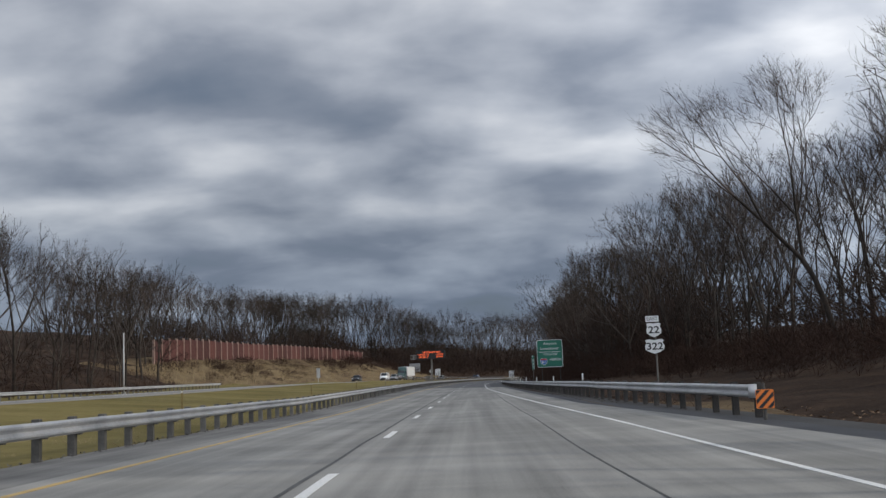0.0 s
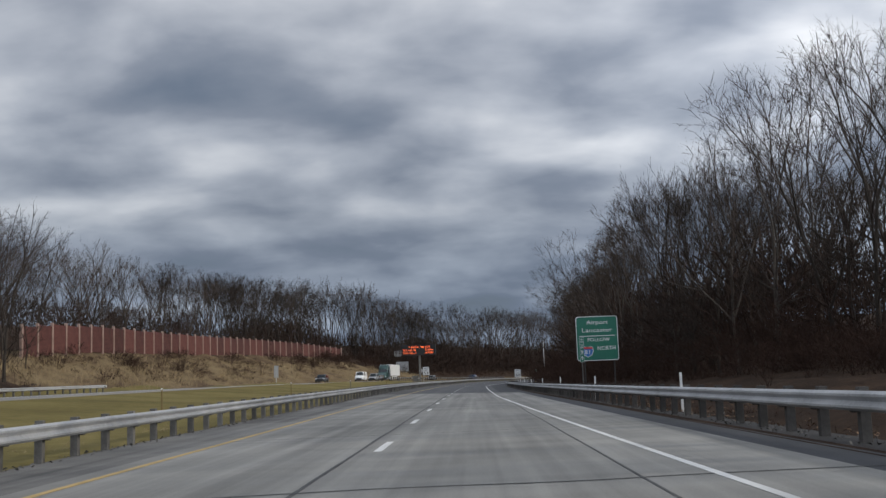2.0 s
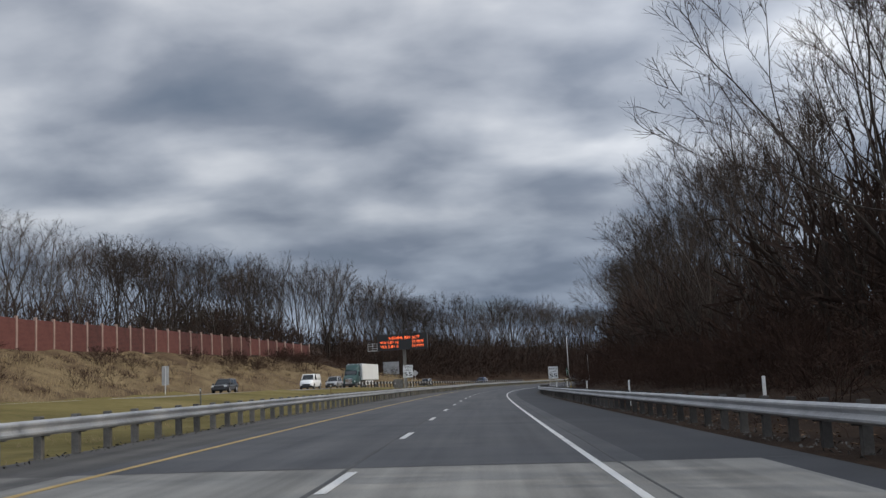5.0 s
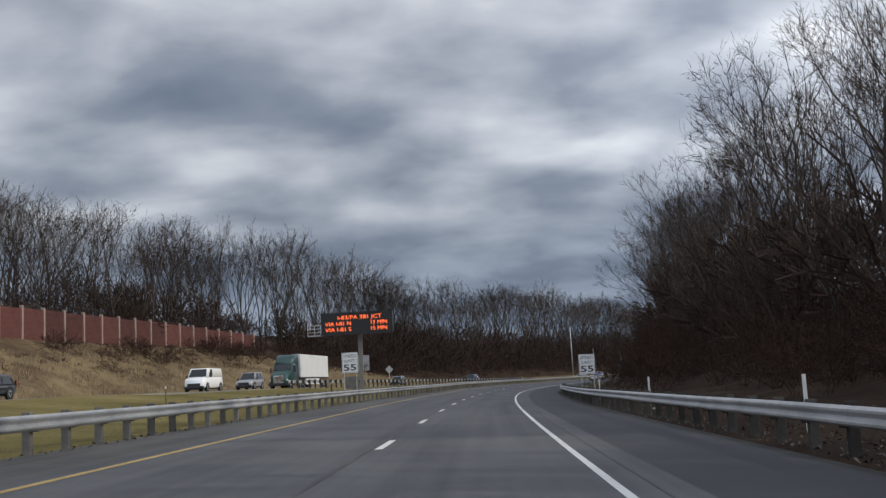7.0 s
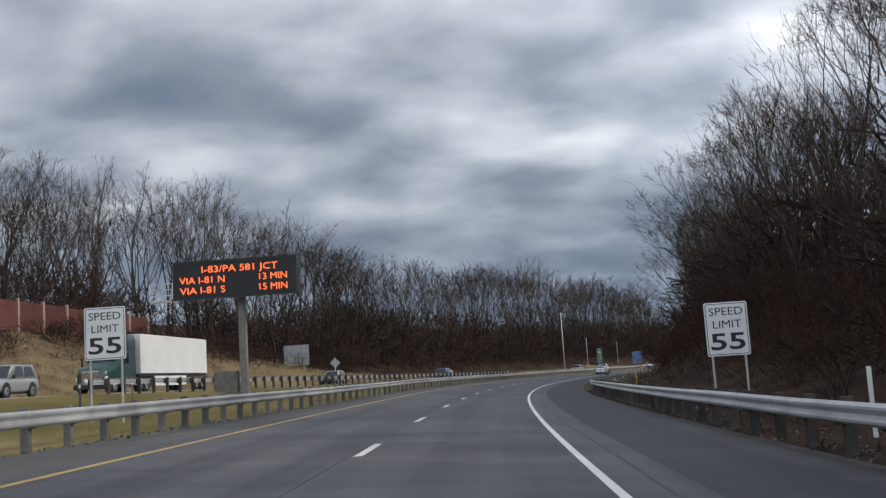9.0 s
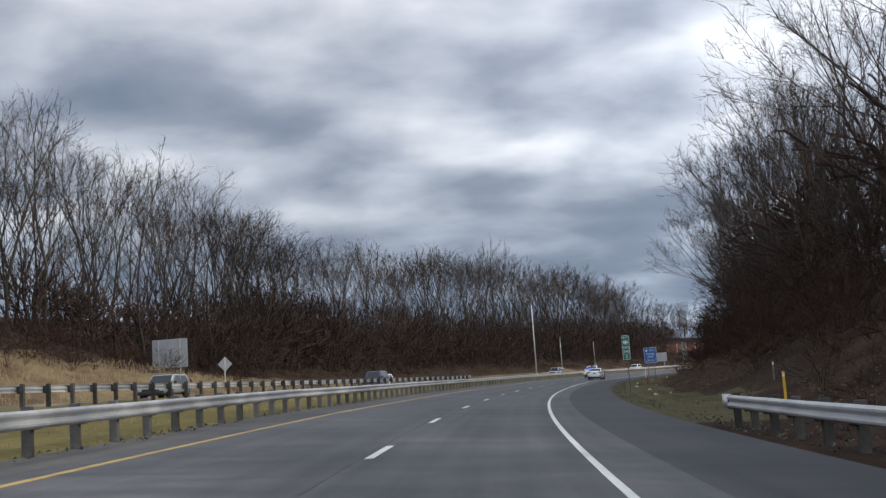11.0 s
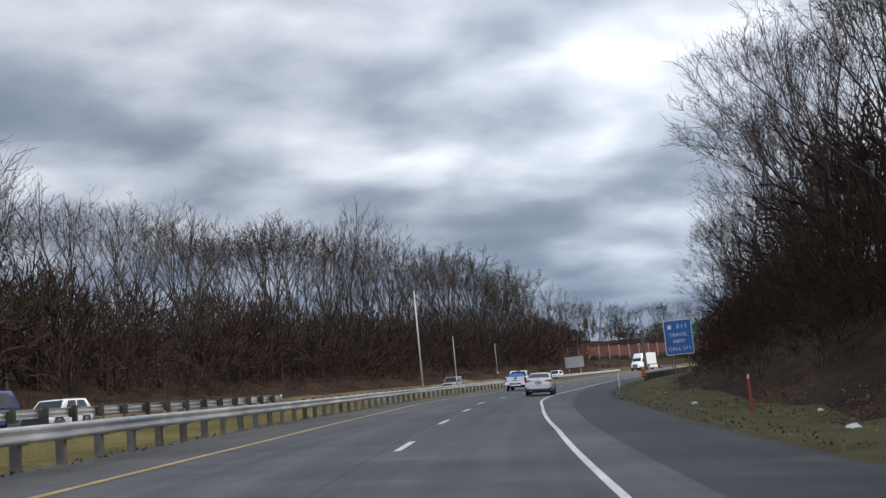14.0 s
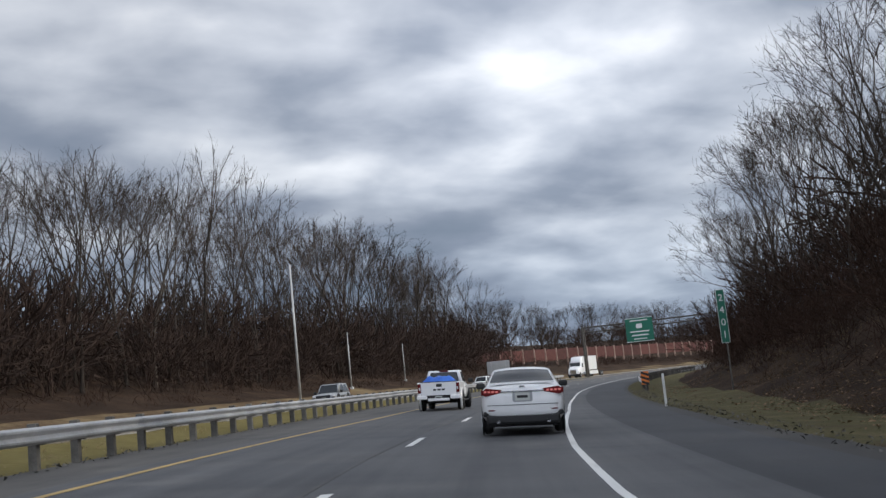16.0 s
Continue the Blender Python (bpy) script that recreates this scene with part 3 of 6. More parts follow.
ribbon("road", -60, 800, 4, opp_far, opp_near, 0.0, 0.3, M_OPP, "pale concrete carriageway of the opposite direction", None, "road", "opp")
ribbon("edge_line", -60, 800, 4, lambda s: opp_near(s) - 1.2, lambda s: opp_near(s) - 1.05, 0.008, 0.004, M_YELLOW_LINE, "yellow edge line", None, "road marking", "opp")
ribbon("edge_line", -60, 800, 4, lambda s: opp_far(s) + 2.6, lambda s: opp_far(s) + 2.75, 0.008, 0.004, M_WHITE_LINE, "white edge line", None, "road marking", "opp")

# transverse sealed joints across the carriageway
for s in (38, 60, 66, 79, 97, 118, 126, 150, 171):
    a, c = yellow_lat(s), right_edge(s) - 0.3
    vs, fs = [], []
    for k in range(13):
        lat = a + (c - a) * k / 12
        ds = 0.25 * noise.noise((s, lat * 0.4, 0))
        for e in (-0.035, 0.035):
            x, y = plan(s + ds + e, lat)
            vs.append((float(x), float(y), float(-bank(s) * lat) + 0.005))
    fs = [(2 * k, 2 * k + 2, 2 * k + 3, 2 * k + 1) for k in range(12)]
    mesh_object("crack_seal", vs, fs, M_SEAL, road, "black sealed crack across the road")

# broken lane line
dash_bm = box((0.15, 3.05, 0.004), (0, 0, 0.002))
dash_me = bpy.data.meshes.new("lane_dash")
dash_bm.to_mesh(dash_me)
dash_bm.free()
dash_me.materials.append(M_WHITE_LINE)
for k in range(-5, 56):
    s = 14.9 + 12.17 * k - 1.52
    s += float(np.interp(s, [0, 200, 330, 390, 440], [0, 0.6, 2.1, 2.4, 1.3]))
    lat = np.interp(s, [0, 60, 120, 320, 340], [-1.95, -1.75, -2.05, -2.05, -1.9]) + drift(s)
    ob = new("lane_dash", dash_me)
    ob.parent = road
    ob.matrix_world = at(s, lat, -bank(s) * lat, 0, 0.004)

# ---- guardrails ----
W_PROFILE = [(0.0, 0.155), (-0.02, 0.15), (-0.08, 0.11), (-0.083, 0.075), (-0.03, 0.03), (-0.01, 0.0), (-0.03, -0.03), (-0.083, -0.075), (-0.08, -0.11), (-0.02, -0.15), (0.0, -0.155)]


def post_mesh(material):
    bm = box((0.17, 0.15, 1.0), (0, 0, 0.34), 0.01, None, None, 1)
    me = bpy.data.meshes.new("post")
    bm.to_mesh(me)
    bm.free()
    me.materials.append(material)
    return me


def block_mesh(material):
    bm = box((0.16, 0.12, 0.32), (0, 0, 0.6), 0.012, None, None, 1)
    me = bpy.data.meshes.new("spacer_block")
    bm.to_mesh(me)
    bm.free()
    me.materials.append(material)
    return me


# rails facing left get posts and blocks coloured as in shade
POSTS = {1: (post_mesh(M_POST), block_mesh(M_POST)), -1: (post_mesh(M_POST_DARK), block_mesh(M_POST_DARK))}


def guardrail(s0, s1, lat_of, face, label, z_of=None, phase=0.0, ends=(False, False)):
    """A W-beam on posts. face: 1 when its front looks to the right, -1 to the left."""
    zf = z_of or (lambda s, lat: -bank(s) * lat)
    mid = (s0 + s1) / 2
    root = thing("guardrail", Matrix.Identity(4), label, "guardrail")
    verts, faces = [], []
    ss = np.arange(s0, s1 + 0.1, 3.81 / 2)
    n = len(W_PROFILE)
    for i, s in enumerate(ss):
        lat = float(lat_of(s))
        z = zf(s, lat) + 0.63 + 0.012 * noise.noise((s * 0.15, lat, 0))
        for dx, dz in W_PROFILE:
            x, y = plan(s, lat - face * dx)
            verts.append((float(x), float(y), float(z) + dz))
    for i in range(len(ss) - 1):
        for k in range(n - 1):
            q = i * n + k
            faces.append((q, q + 1, q + n + 1, q + n) if face > 0 else (q, q + n, q + n + 1, q + 1))
    beam = mesh_object("beam", verts, faces, M_STEEL, root, "", False)
    sol = beam.modifiers.new("thickness", "SOLIDIFY")
    sol.thickness, sol.offset = 0.006, 0
    k = 0
    s = s0 + phase
    while s <= s1:
        lat = float(lat_of(s)) - face * 0.21
        m = at(s, lat, zf(s, lat))
        ob = new("post", POSTS[face][0])
        ob.parent = root
        ob.matrix_world = m @ pose(0, 0, 0, 0.8 * noise.noise((s, 0, 0)), 1.5 * noise.noise((s, 1, 0)), 0)
        bl = new("spacer_block", POSTS[face][1])
        bl.parent = root
        bl.matrix_world = at(s, float(lat_of(s)) - face * 0.08, zf(s, lat))
        s += 1.905
    for flag, se in zip(ends, (s0, s1)):
        if flag:
            lat = float(lat_of(se))
            e = part("end_piece", tube((0, 0, 0.46), (0, 0, 0.8), 0.11, None, 12), M_STEEL, root, "rounded steel end piece", True)
            e.matrix_world = at(se, lat, zf(se, lat))
    return root


def slope_z(s, lat):
    return ground_z(s, lat)


guardrail(-12, 560, left_rail_lat, 1, "galvanised W-beam guardrail on posts along the grass median", None, 0.6)
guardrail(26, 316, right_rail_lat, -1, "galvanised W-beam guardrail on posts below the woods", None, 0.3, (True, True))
guardrail(478, 600, lambda s: np.interp(s, [478, 600], [6.2, 6.0]), -1, "galvanised guardrail curving away round the bend", None, 0.3, (True, False))
guardrail(296, 418, lambda s: opp_near(s) + 0.9, -1, "grey guardrail seen from its back beside the opposite carriageway", lambda s, lat: float(opp_z(s)), 0.2, (True, True))
guardrail(-40, 172, lambda s: opp_far(s) - 0.7, 1, "white-grey guardrail beyond the opposite carriageway", lambda s, lat: float(opp_z(s)), 0.2, (False, True))


# ---- noise walls ----
def noise_wall(s0, s1, bay, lat_of, top_of, height, label, group):
    root = thing("noise_wall", Matrix.Identity(4), label, "noise wall")
    bm = bmesh.new()
    for k in range(8):
        box((bay - 0.18, 0.14, height / 8 - 0.025), (0, 0, height * (k + 0.5) / 8), 0, None, bm)
    box((bay - 0.18, 0.08, height), (0, 0, height / 2), 0, None, bm)
    me = bpy.data.meshes.new("panel")
    bm.to_mesh(me)
    bm.free()
    me.materials.append(M_WALL)
    bp = box((0.34, 0.4, height + 1.6), (0, 0, height / 2 - 0.6), 0.02, None, None, 1)
    mp = bpy.data.meshes.new("post")
    bp.to_mesh(mp)
    bp.free()
    mp.materials.append(M_WALLPOST)
    n = int((s1 - s0) / bay)
    for k in range(n + 1):
        s = s0 + k * bay
        lat = float(lat_of(s))
        top = float(top_of(s))
        ob = new("post", mp)
        ob.parent = root
        ob.matrix_world = at(s, lat, top - height + 0.12)
        if k < n:
            a, c = plan(s, lat), plan(s + bay, float(lat_of(s + bay)))
            p = new("panel", me)
            p.parent = root
            ang = math.atan2(float(c[1] - a[1]), float(c[0] - a[0]))
            z = (top + float(top_of(s + bay))) / 2 - height + 0.05 * ((k * 7) % 3 - 1)
            p.matrix_world = Matrix.Translation((float(a[0] + c[0]) / 2, float(a[1] + c[1]) / 2, z)) @ Matrix.Rotation(ang, 4, "Z")
    return root


noise_wall(182, 379, 4.92, lambda s: np.interp(s, [182, 215, 379], [-56.6, -57.4, -58.8]), lambda s: np.interp(s, [182, 192, 211, 256, 303, 343, 379], [9.9, 10.6, 11.3, 11.95, 12.9, 13.2, 12.6]), 3.9, "brick-red noise wall with pale concrete posts along the hillside", "")
noise_wall(655, 860, 5.0, lambda s: np.interp(s, [655, 700, 760, 860], [-60, -52, -46, -42]), lambda s: np.interp(s, [655, 700, 760, 860], [8.9, 8.7, 8.2, 7.7]), 3.2, "distant brick-red noise wall with pale posts on the bank", "")


# ---- signs ----
def sign_posts(root, xs, top, bottom, r=0.04, material=None, square=False):
    for x in xs:
        if square:
            part("post", box((0.09, 0.07, top - bottom), (x, 0.06, (top + bottom) / 2), 0.006, None, None, 1), material or M_POST, root)
        else:
            part("post", tube((x, 0.06, bottom), (x, 0.06, top), r), material or M_POST, root)


def panel_sign(root, w, h, z, face, border, radius=0.08, bw=0.03, inset=0.02):
    part("panel_back", plate(w, h, radius, 0.012, 0.012, None, 0, z), M_ALU, root)
    part("border", plate(w, h, radius, 0.004, 0.0, None, 0, z), border, root)
    part("face", plate(w - 2 * bw, h - 2 * bw, max(0.005, radius - bw), 0.004, -0.004, None, 0, z), face, root)


# tall guide sign
g = thing("guide_sign", at(138.6, 10.17, None, -1), "green airport guide sign with white letters on two posts", "road sign")
gz = 4.22 - ground_z(138.6, 10.45)
panel_sign(g, 3.38, 3.6, gz, M_GREEN, M_SIGNWHITE, 0.22, 0.05)
lettering("Airport", 0.34, 0.05, gz + 1.3, -0.012, M_SIGNWHITE, g, 1.75)
lettering("Lancaster", 0.34, 0.0, gz + 0.66, -0.012, M_SIGNWHITE, g, 2.45)
part("divider", box((2.85, 0.006, 0.05), (0.0, -0.012, gz + 0.2)), M_SIGNWHITE, g)
lettering("FOLLOW", 0.28, 0.1, gz - 0.12, -0.012, M_SIGNWHITE, g, 1.8)
lettering("NORTH", 0.33, 0.72, gz - 0.82, -0.012, M_SIGNWHITE, g, 1.45)
shield = [(-0.45, 0.3), (-0.3, 0.42), (0, 0.36), (0.3, 0.42), (0.45, 0.3), (0.47, 0.0), (0.33, -0.28), (0, -0.47), (-0.33, -0.28), (-0.47, 0.0)]
part("shield", outline([(x - 0.82, z + gz - 1.05) for x, z in shield], -0.008, 0.004), M_SIGNWHITE, g, "white-edged route shield")
part("shield_field", outline([(x * 0.9 - 0.82, z * 0.9 + gz - 1.05) for x, z in shield], -0.012, 0.004), M_BLUE, g, "blue field of the route shield")
part("shield_band", outline([(-0.4 - 0.82, gz - 0.85), (0.4 - 0.82, gz - 0.85), (0.4 - 0.82, gz - 0.72), (0.27 - 0.82, gz - 0.68), (-0.27 - 0.82, gz - 0.68), (-0.4 - 0.82, gz - 0.72)], -0.016, 0.003), M_RED, g, "red band of the route shield")
lettering("81", 0.32, -0.82, gz - 1.12, -0.02, M_SIGNWHITE, g, 0.45)
sign_posts(g, (-1.1, 1.3), gz + 1.6, -0.4, 0.06, M_POST_DARK)

# narrow marker on its post
m_ = thing("marker_sign", at(120, 6.97), "narrow green upright marker with white digits on a post", "road sign")
mz = 2.87 - ground_z(120, 6.97)
panel_sign(m_, 0.26, 1.58, mz, M_GREEN, M_SIGNWHITE, 0.03, 0.014)
for k, ch in enumerate("2399"):
    lettering(ch, 0.24, 0, mz + 0.56 - 0.37 * k, -0.012, M_SIGNWHITE, m_)
sign_posts(m_, (0.0,), mz + 0.75, -0.4, 0.04)

# route markers
u = thing("route_marker", at(73, 13.0), "pair of white route shields marked 22 and 322 on a post", "road sign")
uz = -ground_z(73, 13.0)
us = [(-0.48, 0.4), (-0.31, 0.48), (0, 0.42), (0.31, 0.48), (0.48, 0.4), (0.41, 0.23), (0.5, 0.02), (0.47, -0.23), (0.24, -0.4), (0, -0.51), (-0.24, -0.4), (-0.47, -0.23), (-0.5, 0.02), (-0.41, 0.23)]
for cz, wide, word in ((4.16, 1.05, "22"), (3.02, 1.36, "322")):
    part("shield_edge", outline([(x * wide * 1.03, z * 1.08 + cz + uz) for x, z in us], 0.0, 0.01), M_BLACK, u)
    part("shield", outline([(x * wide, z * 1.03 + cz + uz) for x, z in us], -0.01, 0.005), M_SIGNWHITE, u)
    lettering(word, 0.5, 0, cz + uz - 0.02, -0.017, M_BLACK, u, 0.78 if word == "22" else 1.14, bold=0.012)
part("plaque", plate(0.92, 0.42, 0.03, 0.01, 0, None, -0.08, 4.93 + uz), M_SIGNWHITE, u, "white direction plaque")
lettering("EAST", 0.26, -0.08, 4.93 + uz, -0.013, M_BLACK, u, 0.74)
sign_posts(u, (0.1,), 5.1 + uz, -0.4, 0.06)


def speed_sign(s, lat, bottom, height, post_bottom, label):
    r = thing("speed_limit_sign", at(s, lat, 0), label, "road sign", "speed limit signs")
    z = bottom + height / 2
    w = height * 0.8
    panel_sign(r, w, height, z, M_SIGNWHITE, M_SIGNWHITE, 0.06, 0.03)
    part("frame_line", plate(w - 0.07, height - 0.07, 0.05, 0.003, -0.006, None, 0, z), M_BLACK, r)
    part("inner_face", plate(w - 0.11, height - 0.11, 0.04, 0.003, -0.009, None, 0, z), M_SIGNWHITE, r)
    lettering("SPEED", height * 0.15, 0, z + height * 0.32, -0.016, M_BLACK, r, w * 0.78)
    lettering("LIMIT", height * 0.15, 0, z + height * 0.08, -0.016, M_BLACK, r, w * 0.66)
    lettering("55", height * 0.31, 0, z - height * 0.25, -0.016, M_BLACK, r, w * 0.8, bold=0.012)
    sign_posts(r, (-w * 0.38, w * 0.38), z + height * 0.45, post_bottom, 0.035, M_GREYPOLE)
    return r


speed_sign(270.8, 7.15, 1.37, 1.58, -0.3, "white speed limit 55 sign on two posts behind the guardrail")
speed_sign(271.8, -12.0, 2.5, 1.66, 0.5, "white speed limit 55 sign on two posts in the median")

# electronic message board on a single column
v = thing("message_board", at(308, -18.05, 0, 3), "black electronic message board with glowing orange letters on a column", "message sign")
part("housing", box((8.5, 1.1, 2.45), (0, 0.6, 8.88), 0.05), M_LED_BOARD, v)
part("bezel", box((8.7, 0.08, 0.12), (0, 0.05, 10.14)), M_TRIM, v)
part("bezel", box((8.7, 0.08, 0.12), (0, 0.05, 7.62)), M_TRIM, v)
for word, x, z, w in (("I-83/PA 581 JCT", 0.35, 9.55, 5.2), ("VIA I-81 N", -2.2, 8.85, 3.1), ("13 MIN", 2.6, 8.85, 1.9), ("VIA I-81 S", -2.2, 8.15, 3.1), ("15 MIN", 2.6, 8.15, 1.9)):
    lettering(word, 0.46, x, z, 0.03, M_LED, v, w)
part("column", box((0.5, 0.5, 9.0), (0.15, 1.25, 4.9), 0.04), M_POST, v)
part("walkway", box((1.7, 0.9, 0.08), (-5.1, 0.6, 7.62)), M_GREYPOLE, v, "grey steel walkway")
for x in (-5.9, -5.1, -4.35):
    part("rail_post", box((0.06, 0.06, 1.2), (x, 0.2, 8.2)), M_GREYPOLE, v)
for z in (8.0, 8.4, 8.8):
    part("rail", box((1.65, 0.05, 0.06), (-5.1, 0.2, z)), M_GREYPOLE, v)
part("cabinet", box((1.6, 0.7, 1.5), (-1.1, 1.4, 1.9), 0.04), M_POST, v, "grey control cabinet")

# mile marker, travel information sign, enhanced marker
k_ = thing("mile_sign", at(363.4, 6.35, 0), "tall narrow green mile marker with route shield on a post", "road sign")
panel_sign(k_, 0.5, 1.68, 2.7, M_GREEN, M_SIGNWHITE, 0.04, 0.02)
lettering("EAST", 0.15, 0, 3.38, -0.012, M_SIGNWHITE, k_, 0.32)
part("shield", outline([(x * 0.33, z * 0.28 + 3.05) for x, z in us], -0.008, 0.004), M_SIGNWHITE, k_)
lettering("22", 0.19, 0, 3.05, -0.016, M_BLACK, k_, 0.27)
lettering("MILE", 0.15, 0, 2.7, -0.012, M_SIGNWHITE, k_, 0.38)
lettering("240", 0.21, 0, 2.42, -0.012, M_SIGNWHITE, k_, 0.42)
part("divider", box((0.44, 0.004, 0.012), (0, -0.011, 2.22)), M_SIGNWHITE, k_)
lettering("0", 0.22, 0.02, 2.04, -0.012, M_SIGNWHITE, k_)
sign_posts(k_, (0.05,), 3.4, -0.9, 0.035)

b_ = thing("information_sign", at(414.8, 8.18, 0), "blue 511 travel information sign on two posts", "road sign")
panel_sign(b_, 1.44, 1.8, 2.6, M_BLUE, M_SIGNWHITE, 0.09, 0.03)
lettering("511", 0.2, 0.22, 3.15, -0.012, M_SIGNWHITE, b_, 0.5)
part("emblem", plate(0.2, 0.22, 0.08, 0.004, -0.008, None, -0.42, 3.14), M_SIGNWHITE, b_, "small white emblem shape")
lettering("TRAVEL", 0.19, 0, 2.72, -0.012, M_SIGNWHITE, b_, 0.95)
lettering("INFO", 0.19, 0, 2.38, -0.012, M_SIGNWHITE, b_, 0.6)
lettering("CALL 511", 0.19, 0, 2.0, -0.012, M_SIGNWHITE, b_, 1.1)
sign_posts(b_, (-0.35, 0.4), 3.3, -0.9, 0.04)

e_ = thing("marker_sign", at(459.8, 9.65, 0, -3), "narrow green upright marker with white digits beside the bank", "road sign")
panel_sign(e_, 0.42, 2.7, 3.38, M_GREEN, M_SIGNWHITE, 0.04, 0.02)
for k, ch in enumerate("2401"):
    lettering(ch, 0.36, 0, 4.3 - 0.62 * k, -0.012, M_SIGNWHITE, e_)
sign_posts(e_, (0.05,), 4.6, -1.0, 0.04)

# overhead gantry at the bend
ga = thing("sign_gantry", at(598, 0, 0, 0), "dark steel sign gantry spanning the carriageway with a green sign", "sign gantry")
for x in (-13.0, 17.0):
    for y in (-0.6, 0.6):
        part("column", tube((x, y, -0.6), (x, y, 9.3), 0.2), M_DARKSTEEL, ga)
for z in (8.5, 9.4):
    for y in (-0.6, 0.6):
        part("chord", tube((-13.2, y, z), (17.2, y, z), 0.1), M_DARKSTEEL, ga)
for k in range(20):
    x = -13 + 1.5 * k
    part("brace", tube((x, -0.6, 8.5 if k % 2 else 9.4), (x + 1.5, -0.6, 9.4 if k % 2 else 8.5), 0.05, None, 6), M_DARKSTEEL, ga)
for sx, name in ((-2.45, "green guide panel"),):
    sub = part("guide_panel", plate(4.9, 4.35, 0.2, 0.05, -0.75, None, sx, 7.95), M_GREEN, ga, name)
    part("panel_border", plate(4.9, 0.09, 0.02, 0.01, -0.80, None, sx, 10.05), M_SIGNWHITE, sub)
    part("panel_border", plate(4.9, 0.09, 0.02, 0.01, -0.80, None, sx, 5.85), M_SIGNWHITE, sub)
    for z, w, h in ((9.6, 3.2, 0.35), (7.6, 3.4, 0.38), (6.95, 3.0, 0.38), (6.3, 2.4, 0.3)):
        part("text_bar", plate(w, h * 0.55, 0.04, 0.01, -0.80, None, sx, z), M_SIGNWHITE, sub, "unreadable white writing")
    part("route_shape", plate(1.1, 0.8, 0.2, 0.01, -0.80, None, sx, 8.6), M_SIGNWHITE, sub)

# backs of signs for the other direction
def sign_back(s, lat, w, h, z, foot, label, posts, diamond=False, turn=0):
    r = thing("road_sign", at(s, lat, 0, turn), label, "road sign")
    if diamond:
        part("panel", outline([(0, z + h / 2), (w / 2, z), (0, z - h / 2), (-w / 2, z)], 0, 0.02), M_ALU, r)
    else:
        part("panel", plate(w, h, 0.06, 0.02, 0.0, None, 0, z), M_ALU, r)
        for k in range(5):
            part("stiffener", box((w * 0.98, 0.05, 0.05), (0, -0.045, z - h / 2 + h * (k + 0.5) / 5)), M_ALU, r)
    for x in posts:
        part("post", tube((x, -0.1, foot), (x, -0.1, z + h * 0.48), 0.07), M_GREYPOLE, r)


sign_back(400.9, -45.6, 4.4, 3.3, 6.45, 1.0, "grey back of a large road sign on two posts", (-1.4, 1.3))
sign_back(401.8, -39.3, 1.8, 1.7, 4.8, 1.0, "grey back of a diamond warning sign", (0.0,), True)
sign_back(614.8, -36.2, 4.8, 2.7, 4.05, 0.0, "grey back of a distant road sign", (-1.5, 1.5), False, 8)
sign_back(262, -41.5, 0.9, 2.4, 4.2, 1.5, "small pale sign on a post at the hillside", (0.0,))


# ---- poles and posts ----
def pole(s, lat, z0, z1, r, label, lean=0.0):
    p = thing("light_pole", at(s, lat, z0) @ pose(0, 0, 0, 0, lean, 0), label, "pole", "roadside poles")
    part("shaft", tube((0, 0, -0.5), (0, 0, z1 - z0), r, r * 0.55, 12), M_GREYPOLE, p, "", True)
    part("base", box((0.5, 0.5, 0.35), (0, 0, 0.1), 0.03), M_GREYPOLE, p)
    return p


pole(520, -32.8, float(ground_z(520, -32.8)), 17.0, 0.17, "tall pale lighting pole beside the opposite carriageway")
pole(550, -38.0, float(ground_z(550, -38)), 10.5, 0.11, "slim pole before the trees")
pole(580, -41.3, float(ground_z(580, -41.3)), 9.5, 0.10, "slim pole before the trees")
pole(128, -43.2, float(ground_z(128, -43.2)), 8.6, 0.13, "weathered slim pole at the wood's edge")


def delineator(s, lat, h, material, label, name="delineator_post", band=None):
    p = thing(name, at(s, lat), label, "post", "roadside posts")
    part("stake", box((0.09, 0.03, h + 0.3), (0, 0, h / 2 - 0.15), 0.008, None, None, 1), material, p)
    part("reflector", box((0.07, 0.01, 0.12), (0, -0.022, h - 0.12)), band or M_SIGNWHITE, p)


for s, lat, h in ((64.3, 7.0, 1.35), (88.8, 7.0, 1.3), (113, 6.9, 1.3), (136, 6.8, 1.35), (160, 6.9, 1.3), (186.5, 7.1, 1.3), (211, 7.2, 1.3), (235, 7.3, 1.35), (259.4, 7.2, 1.3), (446.2, 5.05, 1.2)):
    delineator(s, lat, h, M_WPOST, "white plastic delineator post behind the guardrail")
delineator(326, 9.4, 1.3, M_YPOST, "yellow plastic marker post in the verge")
delineator(395.7, 8.2, 1.15, M_RPOST, "red plastic marker post with a white top", "delineator_post", M_WPOST)
delineator(373.4, 9.5, 1.0, M_POST, "dark slim stake in the verge")
delineator(340, 12.0, 1.0, M_POST, "dark slim stake in the verge")
for s, lat in ((15, -15.5), (60, -16.5), (110, -17), (150, -17), (195, -17), (240, -16.5), (275, -14.2), (286, -16.5)):
    delineator(s, lat, 1.25, M_POST if int(s) % 2 else M_OLDPOST, "weathered slim marker post in the median grass")

